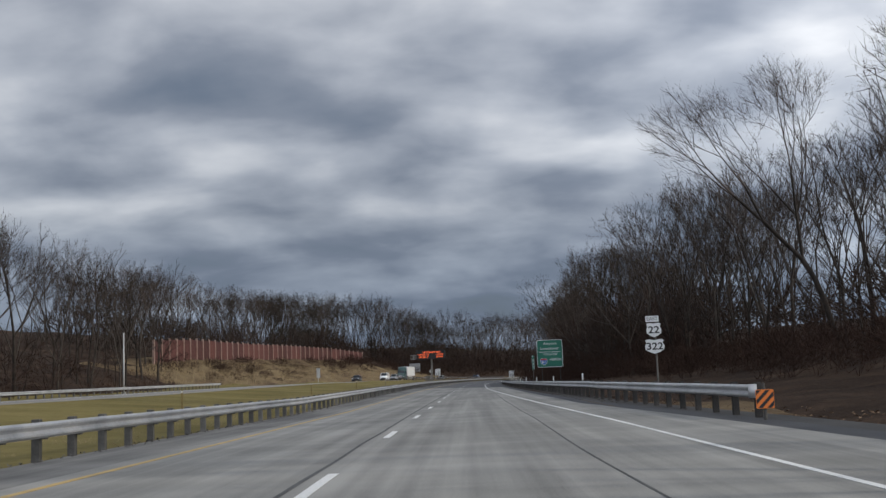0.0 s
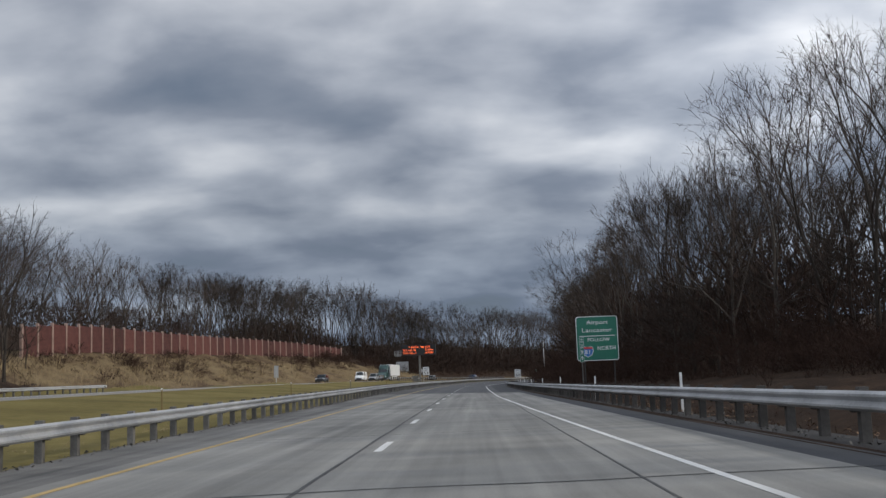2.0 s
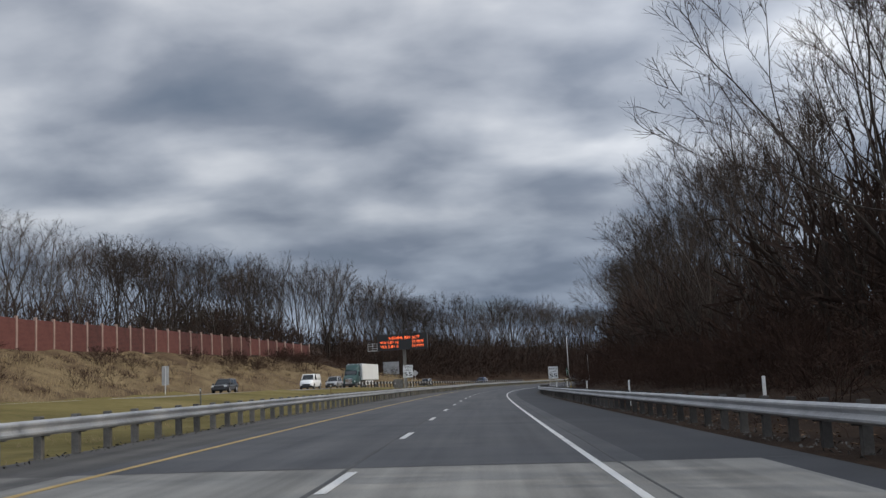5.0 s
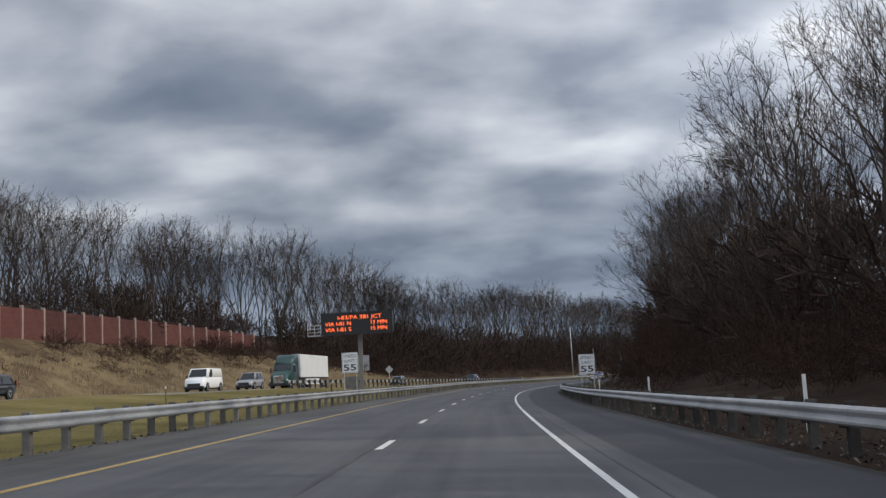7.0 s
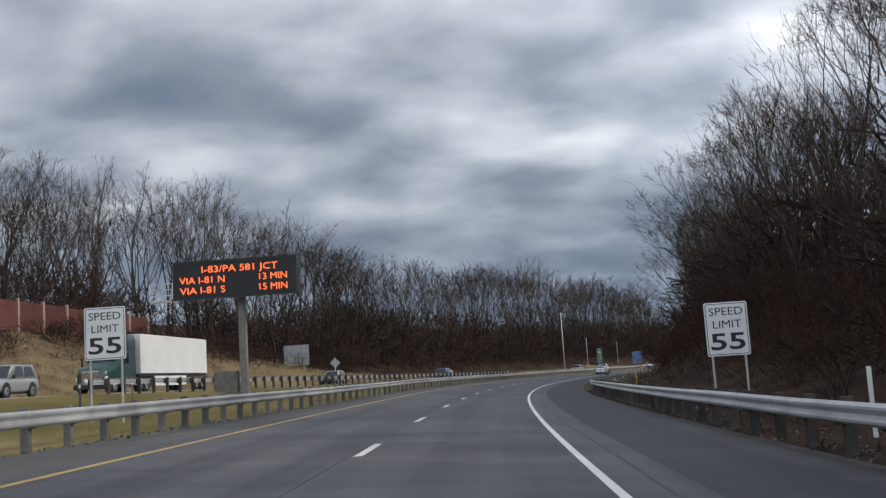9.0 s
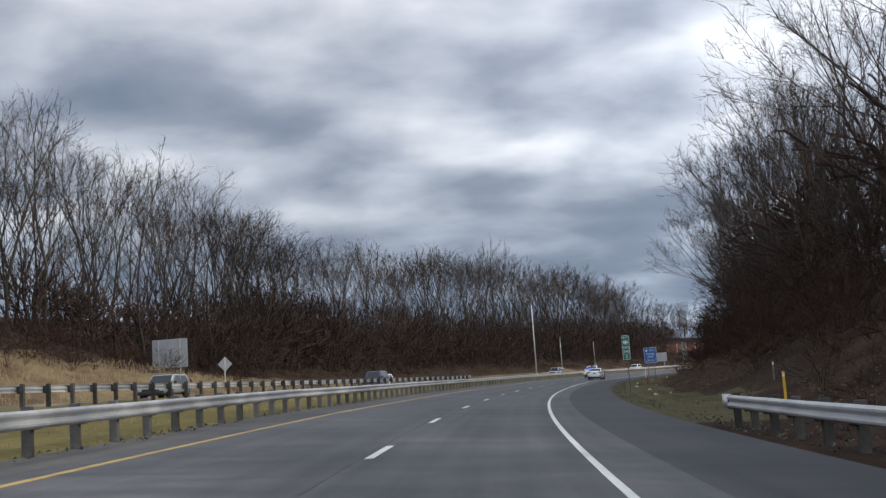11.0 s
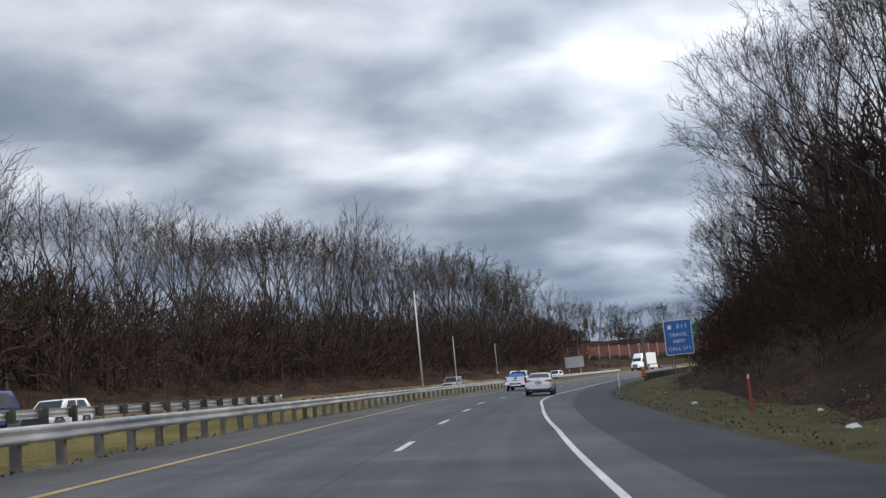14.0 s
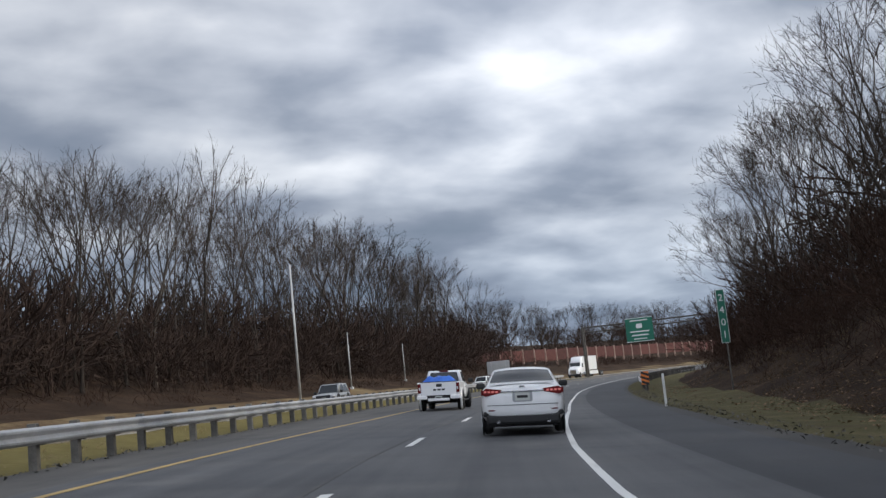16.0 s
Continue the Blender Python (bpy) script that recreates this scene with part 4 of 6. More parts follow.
# striped object marker at the guardrail's end
om = thing("object_marker", at(24.6, 6.95), "orange and black striped marker at the guardrail's end", "road marker")
part("board", plate(0.42, 0.44, 0.03, 0.02, 0, None, 0, 0.58), M_ORANGE, om)
for k in range(4):
    # diagonal bars, cut off at the board's edges
    c = -0.34 + 0.21 * k
    pts = [(x, min(0.205, max(-0.205, x + c + d))) for x, d in ((-0.2, 0), (max(-0.2, min(0.2, -0.205 - c)), 0), (max(-0.2, min(0.2, 0.205 - c)), 0), (0.2, 0), (0.2, 0.1), (max(-0.2, min(0.2, 0.105 - c)), 0.1), (max(-0.2, min(0.2, -0.305 - c)), 0.1), (-0.2, 0.1))]
    keep = [q for i, q in enumerate(pts) if math.dist(q, pts[i - 1]) > 0.004]
    if len(keep) > 2:
        part("stripe", outline([(x, 0.58 + z) for x, z in keep], -0.022, 0.003), M_BLACK, om)
part("post", tube((0, 0.05, -0.4), (0, 0.05, 0.95), 0.04), M_POST, om)
om2 = thing("object_marker", at(477.2, 6.3), "orange and black striped marker at the guardrail's end", "road marker")
part("board", plate(0.5, 0.86, 0.03, 0.02, 0, None, 0, 0.85), M_ORANGE, om2)
for k in range(3):
    z = 0.55 + 0.3 * k
    part("stripe", outline([(-0.24, z), (0.24, z - 0.2), (0.24, z - 0.04), (-0.24, z + 0.16)], -0.022, 0.003), M_BLACK, om2)
part("post", tube((0, 0.05, -0.4), (0, 0.05, 1.3), 0.04), M_POST, om2)

# ---- vehicles ----
def loft(sections, close=True):
    """A skin through rings of points."""
    bm = bmesh.new()
    rings = [[bm.verts.new(p) for p in ring] for ring in sections]
    n = len(rings[0])
    for a, b in zip(rings, rings[1:]):
        for i in range(n):
            j = (i + 1) % n
            bm.faces.new((a[i], a[j], b[j], b[i]))
    if close:
        bm.faces.new(rings[0][::-1])
        bm.faces.new(rings[-1])
    return bm


def body_ring(y, w, zb, zm, zt, crown=0.04, tuck=0.88):
    half = [(w * 0.55, zb), (w * tuck, zb + 0.03), (w * 0.97, zb + 0.14), (w, zm), (w * 0.985, zm + (zt - zm) * 0.5), (w * 0.93, zt - 0.05), (w * 0.82, zt), (w * 0.4, zt + crown)]
    return [(x, y, z) for x, z in half] + [(-x, y, z) for x, z in reversed(half)]


def wheel(root, x, y, r, width, rim, dark=False):
    side = 1 if x > 0 else -1
    bm = bmesh.new()
    m = Matrix.Translation((x, y, r)) @ Matrix.Rotation(radians(90), 4, "Y")
    bmesh.ops.create_cone(bm, cap_ends=True, segments=28, radius1=r, radius2=r, depth=width, matrix=m)
    bmesh.ops.bevel(bm, geom=[e for e in bm.edges if len(e.link_faces) == 2 and any(len(f.verts) > 4 for f in e.link_faces)], offset=r * 0.12, segments=3, affect="EDGES")
    w_ = part("wheel", bm, M_TYRE, root, "", True)
    hub = bmesh.new()
    bmesh.ops.create_cone(hub, cap_ends=True, segments=20, radius1=rim, radius2=rim * 0.9, depth=0.02, matrix=Matrix.Translation((x + side * (width / 2 + 0.004), y, r)) @ Matrix.Rotation(radians(90 * side), 4, "Y"))
    part("rim", hub, M_RIM_DARK if dark else M_RIM, w_)
    for k in range(5):
        a = radians(72 * k + 20)
        sp_ = box((0.02, rim * 0.9, rim * 0.2), (0, rim * 0.45, 0), 0, None)
        bmesh.ops.transform(sp_, matrix=Matrix.Translation((x + side * (width / 2 + 0.018), y, r)) @ Matrix.Rotation(a, 4, "X"), verts=sp_.verts[:])
        part("spoke", sp_, M_TRIM if dark else M_CHROME, w_)


def cabin(root, base, top, paint, bevel=0.07, closed=False):
    """The upper body from its lower and upper rectangles: (y rear, y front, half width, z). Panes sit in its sides."""
    (yr, yf, wb, zb), (tr, tf, wt_, zt) = base, top
    bm = bmesh.new()
    lo = [(-wb, yr, zb), (wb, yr, zb), (wb * 0.97, yf, zb - 0.02), (-wb * 0.97, yf, zb - 0.02)]
    hi = [(-wt_, tr, zt - 0.01), (wt_, tr, zt - 0.01), (wt_, tf, zt), (-wt_, tf, zt)]
    vs = [bm.verts.new(p) for p in lo + hi]
    quads = [(0, 1, 5, 4), (2, 3, 7, 6), (1, 2, 6, 5), (3, 0, 4, 7), (4, 5, 6, 7), (3, 2, 1, 0)]
    for q in quads:
        bm.faces.new([vs[i] for i in q])
    bmesh.ops.bevel(bm, geom=[e for e in bm.edges if not all(v.co.z < zb + 0.01 for v in e.verts)], offset=bevel, segments=4, affect="EDGES", profile=0.6)
    part("roof", bm, paint, root, "", True)

    def pane(q, u0, u1, v0, v1, name="window"):
        a, b, c, d = (Vector((lo + hi)[i]) for i in q)
        nrm = (b - a).cross(d - a).normalized()

        def p(u, v):
            return (a * (1 - u) + b * u) * (1 - v) + (d * (1 - u) + c * u) * v + nrm * 0.006
        bm2 = bmesh.new()
        ring = [p(u0, v0), p(u1, v0), p(u1 - 0.02, v1), p(u0 + 0.02, v1)]
        f = bm2.faces.new([bm2.verts.new(x) for x in ring])
        ext = bmesh.ops.extrude_face_region(bm2, geom=[f])
        for vv in [g_ for g_ in ext["geom"] if isinstance(g_, bmesh.types.BMVert)]:
            vv.co -= nrm * 0.02
        part(name, bm2, M_GLASS, root, "dark tinted glass")
    if not closed:
        pane((0, 1, 5, 4), 0.07, 0.93, 0.1, 0.86, "rear_window")
        pane((1, 2, 6, 5), 0.13, 0.5, 0.1, 0.86)
        pane((3, 0, 4, 7), 0.5, 0.87, 0.1, 0.86)
    pane((2, 3, 7, 6), 0.06, 0.94, 0.06, 0.9, "windscreen")
    near = 0.68 if closed else 0.53
    pane((1, 2, 6, 5), near, 0.88, 0.1, 0.86)
    pane((3, 0, 4, 7), 0.12, 1 - near, 0.1, 0.86)


def plate_part(root, y, z, w=0.31, h=0.155, face=-1):
    p = part("number_plate", plate(w, h, 0.012, 0.008, y, None, 0, z), M_PLATE, root)
    part("plate_bars", plate(w * 0.75, h * 0.35, 0.01, 0.004, y - 0.008, None, 0, z), M_TRIM, p, "unreadable dark characters")


def greenhouse(root, line, base_z, wb, wt_, paint, rear, front, side):
    """The rounded upper body of a saloon. line: (y, roof height) from the boot to the bonnet; rear, front and side: where its panes lie along y."""
    ys = [q[0] for q in line]

    def top(y):
        return float(np.interp(y, ys, [q[1] for q in line]))

    def surface(y, k):
        """A point of the skin: k runs from the roof's middle (0) over its edge (1) to the waist (2)."""
        h = max(0.012, top(y) - base_z)
        share = min(1.0, h / 0.42)
        edge = wb + (wt_ - wb) * share
        if k <= 1:
            return edge * 0.93 * k, y, base_z + h * (1 - 0.10 * k ** 3)
        v = k - 1
        return edge * 0.93 + (wb - edge * 0.93) * (0.28 * v ** 0.5 + 0.72 * v), y, base_z + h * 0.9 * (1 - v)

    fine = np.linspace(ys[0], ys[-1], 34)
    rings = []
    for y in fine:
        half = [surface(float(y), k) for k in (2, 1.75, 1.5, 1.25, 1.1, 1, 0.85, 0.5, 0)]
        rings.append(half + [(-x, y_, z) for x, y_, z in reversed(half[:-1])])
    part("roof", loft(rings), paint, root, "", True)

    def pane(name, y0, y1, k0, k1, sign=0):
        bm = bmesh.new()
        n, m_ = 10, 10
        ends = []
        for lift in (0.009, -0.012):
            grid = []
            for i in range(n + 1):
                y = y0 + (y1 - y0) * i / n
                row = []
                for q in range(m_ + 1):
                    k = k0 + (k1 - k0) * q / m_
                    x, y_, z = surface(y, abs(k))
                    if sign:
                        row.append(bm.verts.new((sign * (x + lift), y_, z)))
                    else:
                        row.append(bm.verts.new((math.copysign(x, k), y_ + (-lift if name == "rear_window" else lift) * 0.6, z + lift)))
                grid.append(row)
            ends.append(grid)
            for i in range(n):
                for q in range(m_):
                    bm.faces.new((grid[i][q], grid[i][q + 1], grid[i + 1][q + 1], grid[i + 1][q]))
        part(name, bm, M_GLASS, root, "dark tinted glass", True)

    pane("rear_window", rear[0], rear[1], -0.97, 0.97)
    pane("windscreen", front[0], front[1], -0.95, 0.95)
    for sx in (-1, 1):
        for y0, y1 in side:
            pane("window", y0, y1, 1.2, 1.9, sx)


def sedan(m, paint, label, group="cars"):
    c = thing("car", m, label, "car", group)
    rings = [body_ring(-2.45, 0.70, 0.50, 0.74, 0.98, 0.03), body_ring(-2.42, 0.81, 0.42, 0.72, 1.05, 0.035), body_ring(-2.33, 0.88, 0.36, 0.70, 1.085, 0.035), body_ring(-2.15, 0.915, 0.30, 0.67, 1.09, 0.03), body_ring(-1.8, 0.925, 0.25, 0.64, 1.085, 0.02), body_ring(-1.3, 0.93, 0.24, 0.62, 1.05, 0.0),
             body_ring(-0.7, 0.925, 0.22, 0.6, 1.02, 0.0), body_ring(0.5, 0.915, 0.22, 0.6, 0.99, 0.0), body_ring(1.2, 0.91, 0.22, 0.58, 0.96, 0.04), body_ring(1.9, 0.89, 0.24, 0.55, 0.86, 0.06), body_ring(2.25, 0.82, 0.27, 0.5, 0.74, 0.05), body_ring(2.4, 0.68, 0.32, 0.47, 0.64, 0.04)]
    part("body", loft(rings), paint, c, "", True)
    greenhouse(c, [(-2.02, 1.11), (-1.75, 1.20), (-1.4, 1.345), (-1.1, 1.435), (-0.75, 1.485), (-0.3, 1.505), (0.1, 1.495), (0.45, 1.44), (0.8, 1.31), (1.15, 1.14), (1.42, 0.99)], 0.985, 0.88, 0.70, paint, (-1.86, -1.1), (0.42, 1.28), ((-1.05, -0.42), (-0.36, 0.42)))
    low = bmesh.new()
    box((1.62, 0.14, 0.24), (0, -2.36, 0.35), 0.06, None, low)
    for sx in (-1, 1):
        box((0.2, 0.12, 0.12), (sx * 0.78, -2.33, 0.47), 0.04, None, low)
    part("lower_bumper", low, M_BLACK, c, "black lower bumper")
    part("chrome_trim", box((0.95, 0.03, 0.035), (0, -2.462, 0.955), 0.008, None, None, 1), M_CHROME, c)
    part("boot_edge", box((1.42, 0.10, 0.03), (0, -2.36, 1.122), 0.012), paint, c)
    part("bumper_seam", box((1.56, 0.012, 0.012), (0, -2.452, 0.66)), M_TRIM, c)
    for sx in (-1, 1):
        lamp = outline([(sx * 0.45, 0.995), (sx * 0.80, 1.04), (sx * 0.87, 0.98), (sx * 0.86, 0.88), (sx * 0.80, 0.86), (sx * 0.47, 0.93)], -2.38, 0.075)
        lm = part("tail_lamp", lamp, M_TAIL, c, "red tail lamp")
        for q in range(4):
            part("light_strip", box((0.06, 0.012, 0.045), (sx * (0.56 + 0.085 * q), -2.46, 0.955 + 0.002 * q), 0.005, None, None, 1), M_TAIL_LIT, lm)
        part("tail_lamp", box((0.05, 0.34, 0.13), (sx * 0.885, -2.2, 0.95), 0.02), M_TAIL, c)
        part("reflector", box((0.16, 0.02, 0.03), (sx * 0.68, -2.44, 0.55), 0.006, None, None, 1), M_TAIL, c)
        part("wing_mirror", box((0.22, 0.11, 0.15), (sx * 1.03, 0.72, 1.08), 0.045), M_TRIM if paint is M_CAR_WHITE else paint, c)
        part("exhaust", tube((sx * 0.55, -2.43, 0.3), (sx * 0.55, -2.2, 0.3), 0.045), M_CHROME, c)
        part("headlamp", box((0.38, 0.2, 0.13), (sx * 0.62, 2.2, 0.66), 0.04), M_HEAD, c)
        for y in (-1.42, 1.38):
            wheel(c, sx * 0.81, y, 0.33, 0.22, 0.22)
            arch = bmesh.new()
            bmesh.ops.create_cone(arch, cap_ends=True, segments=28, radius1=0.385, radius2=0.385, depth=0.03, matrix=Matrix.Translation((sx * 0.918, y, 0.36)) @ Matrix.Rotation(radians(90), 4, "Y"))
            part("wheel_arch", arch, M_TRIM, c)
    part("plate_recess", plate(0.44, 0.23, 0.05, 0.012, -2.44, None, 0, 0.835), M_CAR_SILVER, c)
    plate_part(c, -2.455, 0.835, 0.32, 0.17)
    part("emblem", plate(0.14, 0.09, 0.04, 0.012, -2.43, None, 0, 1.03), M_CHROME, c)
    part("underbody", box((1.5, 4.3, 0.12), (0, 0, 0.24)), M_TRIM, c)
    return c


def suv(m, paint, label, length=4.7, width=1.86, height=1.75, group="cars", van=False, front_dark=True):
    c = thing("van" if van else "car", m, label, "van" if van else "car", group)
    h2, w = length / 2, width / 2
    hood = height * (0.62 if van else 0.58)
    rings = [body_ring(-h2, w * 0.9, 0.45, 0.7, hood), body_ring(-h2 + 0.12, w * 0.97, 0.34, 0.68, hood + 0.04), body_ring(-h2 + 0.7, w, 0.3, 0.66, hood + 0.04), body_ring(0, w, 0.28, 0.66, hood), body_ring(h2 - 1.2, w, 0.28, 0.64, hood - 0.02), body_ring(h2 - 0.35, w * 0.96, 0.32, 0.6, hood - 0.1), body_ring(h2, w * 0.84, 0.4, 0.58, hood - 0.25)]
    part("body", loft(rings), paint, c, "", True)
    cabin(c, (-h2 + 0.08, h2 - (1.0 if van else 1.25), w * 0.95, hood), (-h2 + (0.18 if van else 0.45), h2 - (1.65 if van else 2.05), w * (0.84 if van else 0.76), height), paint, 0.08, van)
    part("front_grille", box((width * 0.6, 0.06, 0.28), (0, h2 - 0.01, 0.62), 0.02), M_TRIM, c)
    part("front_bumper", box((width * 0.9, 0.16, 0.22), (0, h2 - 0.04, 0.4), 0.05), M_TRIM if front_dark else paint, c)
    for sx in (-1, 1):
        part("headlamp", box((0.32, 0.14, 0.18), (sx * w * 0.7, h2 - 0.1, 0.72), 0.04), M_HEAD, c)
        part("tail_lamp", box((0.1, 0.08, 0.4), (sx * w * 0.88, -h2 + 0.02, 0.95), 0.02), M_TAIL, c)
        part("wing_mirror", box((0.2, 0.12, 0.2), (sx * (w + 0.1), h2 - 1.5, hood + 0.08), 0.04), M_TRIM, c)
        for y in (-h2 + 0.95, h2 - 0.92):
            wheel(c, sx * (w - 0.11), y, 0.36, 0.23, 0.23)
            arch = bmesh.new()
            bmesh.ops.create_cone(arch, cap_ends=True, segments=24, radius1=0.43, radius2=0.43, depth=0.03, matrix=Matrix.Translation((sx * (w - 0.004), y, 0.4)) @ Matrix.Rotation(radians(90), 4, "Y"))
            part("wheel_arch", arch, M_TRIM, c)
    part("underbody", box((width * 0.8, length * 0.9, 0.12), (0, 0, 0.28)), M_TRIM, c)
    if not van:
        for sx in (-1, 1):
            part("roof_rail", box((0.04, 1.8, 0.04), (sx * w * 0.62, -0.5, height + 0.03), 0.01, None, None, 1), M_TRIM, c)
    return c


def pickup(m, label):
    c = thing("pickup_truck", m, label, "pickup truck")
    w = 0.94
    rings = [body_ring(-0.62, w, 0.55, 0.8, 1.24, 0.0, 0.94), body_ring(0.6, w, 0.5, 0.8, 1.22, 0.0, 0.94), body_ring(1.5, w * 0.99, 0.5, 0.8, 1.2, 0.03, 0.94), body_ring(2.3, w * 0.97, 0.5, 0.78, 1.13, 0.04, 0.94), body_ring(2.68, w * 0.88, 0.55, 0.75, 1.02, 0.03, 0.94)]
    part("cab_body", loft(rings), M_CAR_WHITE, c, "white cab body", True)
    cabin(c, (-0.62, 1.45, w * 0.93, 1.2), (-0.42, 0.62, w * 0.76, 1.8), M_CAR_WHITE, 0.06)
    for sx in (-1, 1):
        part("bed_side", box((0.14, 2.05, 0.72), (sx * (w - 0.07), -1.66, 0.92), 0.035), M_CAR_WHITE, c, "white bed side")
        fl = bmesh.new()
        bmesh.ops.create_cone(fl, cap_ends=True, segments=28, radius1=0.52, radius2=0.5, depth=0.09, matrix=Matrix.Translation((sx * (w - 0.012), -1.62, 0.52)) @ Matrix.Rotation(radians(90 * sx), 4, "Y"))
        part("fender_flare", fl, M_CAR_WHITE, c, "", True)
        for y in (-1.62, 1.62):
            ar = bmesh.new()
            bmesh.ops.create_cone(ar, cap_ends=True, segments=28, radius1=0.455, radius2=0.455, depth=0.03, matrix=Matrix.Translation((sx * (w + 0.024), y, 0.5)) @ Matrix.Rotation(radians(90), 4, "Y"))
            part("wheel_arch", ar, M_TRIM, c)
            wheel(c, sx * (w - 0.07), y, 0.4, 0.28, 0.24, True)
        lm = part("tail_lamp", box((0.15, 0.12, 0.42), (sx * 0.855, -2.69, 1.02), 0.03), M_TAIL, c, "red and clear tail lamp")
        part("clear_lens", box((0.07, 0.02, 0.13), (sx * 0.84, -2.755, 1.0), 0.006, None, None, 1), M_HEAD, lm)
        part("bumper_end", box((0.46, 0.16, 0.17), (sx * 0.74, -2.76, 0.62), 0.04), M_CAR_WHITE, c)
        part("wing_mirror", box((0.24, 0.12, 0.2), (sx * 1.1, 1.0, 1.3), 0.05), M_TRIM, c)
        part("side_step", box((0.14, 1.9, 0.07), (sx * (w - 0.02), 0.1, 0.42), 0.02), M_TRIM, c)
        part("door_handle", box((0.03, 0.16, 0.035), (sx * (w + 0.005), 0.05, 1.0), 0.01, None, None, 1), M_TRIM, c)
        part("tow_hook", tube((sx * 0.42, -2.6, 0.36), (sx * 0.42, -2.6, 0.5), 0.03), M_TRIM, c)
    part("tailgate", box((1.58, 0.09, 0.62), (0, -2.68, 0.98), 0.03), M_CAR_WHITE, c, "white tailgate")
    part("tailgate_cap", box((1.6, 0.11, 0.035), (0, -2.68, 1.29), 0.012), M_TRIM, c)
    part("handle", box((0.25, 0.02, 0.13), (0.02, -2.732, 1.14), 0.008, None, None, 1), M_TRIM, c)
    for k in range(3):
        part("emblem_bar", box((0.14, 0.012, 0.075), (-0.17 + 0.19 * k, -2.73, 0.95), 0.004, None, None, 1), M_TRIM, c, "dark emblem shape")
    part("bumper_step", box((1.15, 0.14, 0.1), (0, -2.72, 0.66), 0.03), M_TRIM, c)
    part("rear_bumper", box((0.95, 0.15, 0.12), (0, -2.76, 0.52), 0.03), M_CAR_WHITE, c, "white bumper centre")
    part("bed_floor", box((1.6, 2.0, 0.3), (0, -1.65, 0.65)), M_TRIM, c)
    part("brake_lamp", box((0.4, 0.05, 0.06), (0.0, -0.47, 1.76), 0.012), M_TAIL, c)
    part("axle", tube((-0.8, -1.62, 0.4), (0.8, -1.62, 0.4), 0.07), M_TRIM, c)
    part("spare_wheel", tube((0.0, -2.2, 0.42), (0.0, -2.2, 0.6), 0.33, None, 20), M_TYRE, c)
    part("underbody", box((1.2, 4.6, 0.16), (0, 0, 0.55)), M_TRIM, c)
    part("front_bumper", box((1.75, 0.2, 0.25), (0, 2.65, 0.62), 0.06), M_TRIM, c)
    plate_part(c, -2.80, 0.6)
    return c


def tarp(m, label):
    """Crumpled tarpaulin heaped over a load."""
    n = 26
    verts, faces = [], []
    for i in range(n + 1):
        for j in range(n + 1):
            u, w_ = i / n, j / n
            edge = min(u, 1 - u, w_, 1 - w_)
            z = 0.3 * min(1, edge * 6) + 0.1 * noise.noise((u * 4, w_ * 5, 0)) + 0.05 * noise.noise((u * 13, w_ * 11, 3)) - 0.12 * u
            verts.append(((w_ - 0.5) * 1.5, (u - 0.5) * 1.8, z))
    for i in range(n):
        for j in range(n):
            q = i * (n + 1) + j
            faces.append((q, q + 1, q + n + 2, q + n + 1))
    ob = mesh_object("tarpaulin", verts, faces, M_TARP, None, label, True, "", "tarpaulin")
    sm = ob.modifiers.new("thickness", "SOLIDIFY")
    sm.thickness = 0.01
    ob.matrix_world = m
    return ob


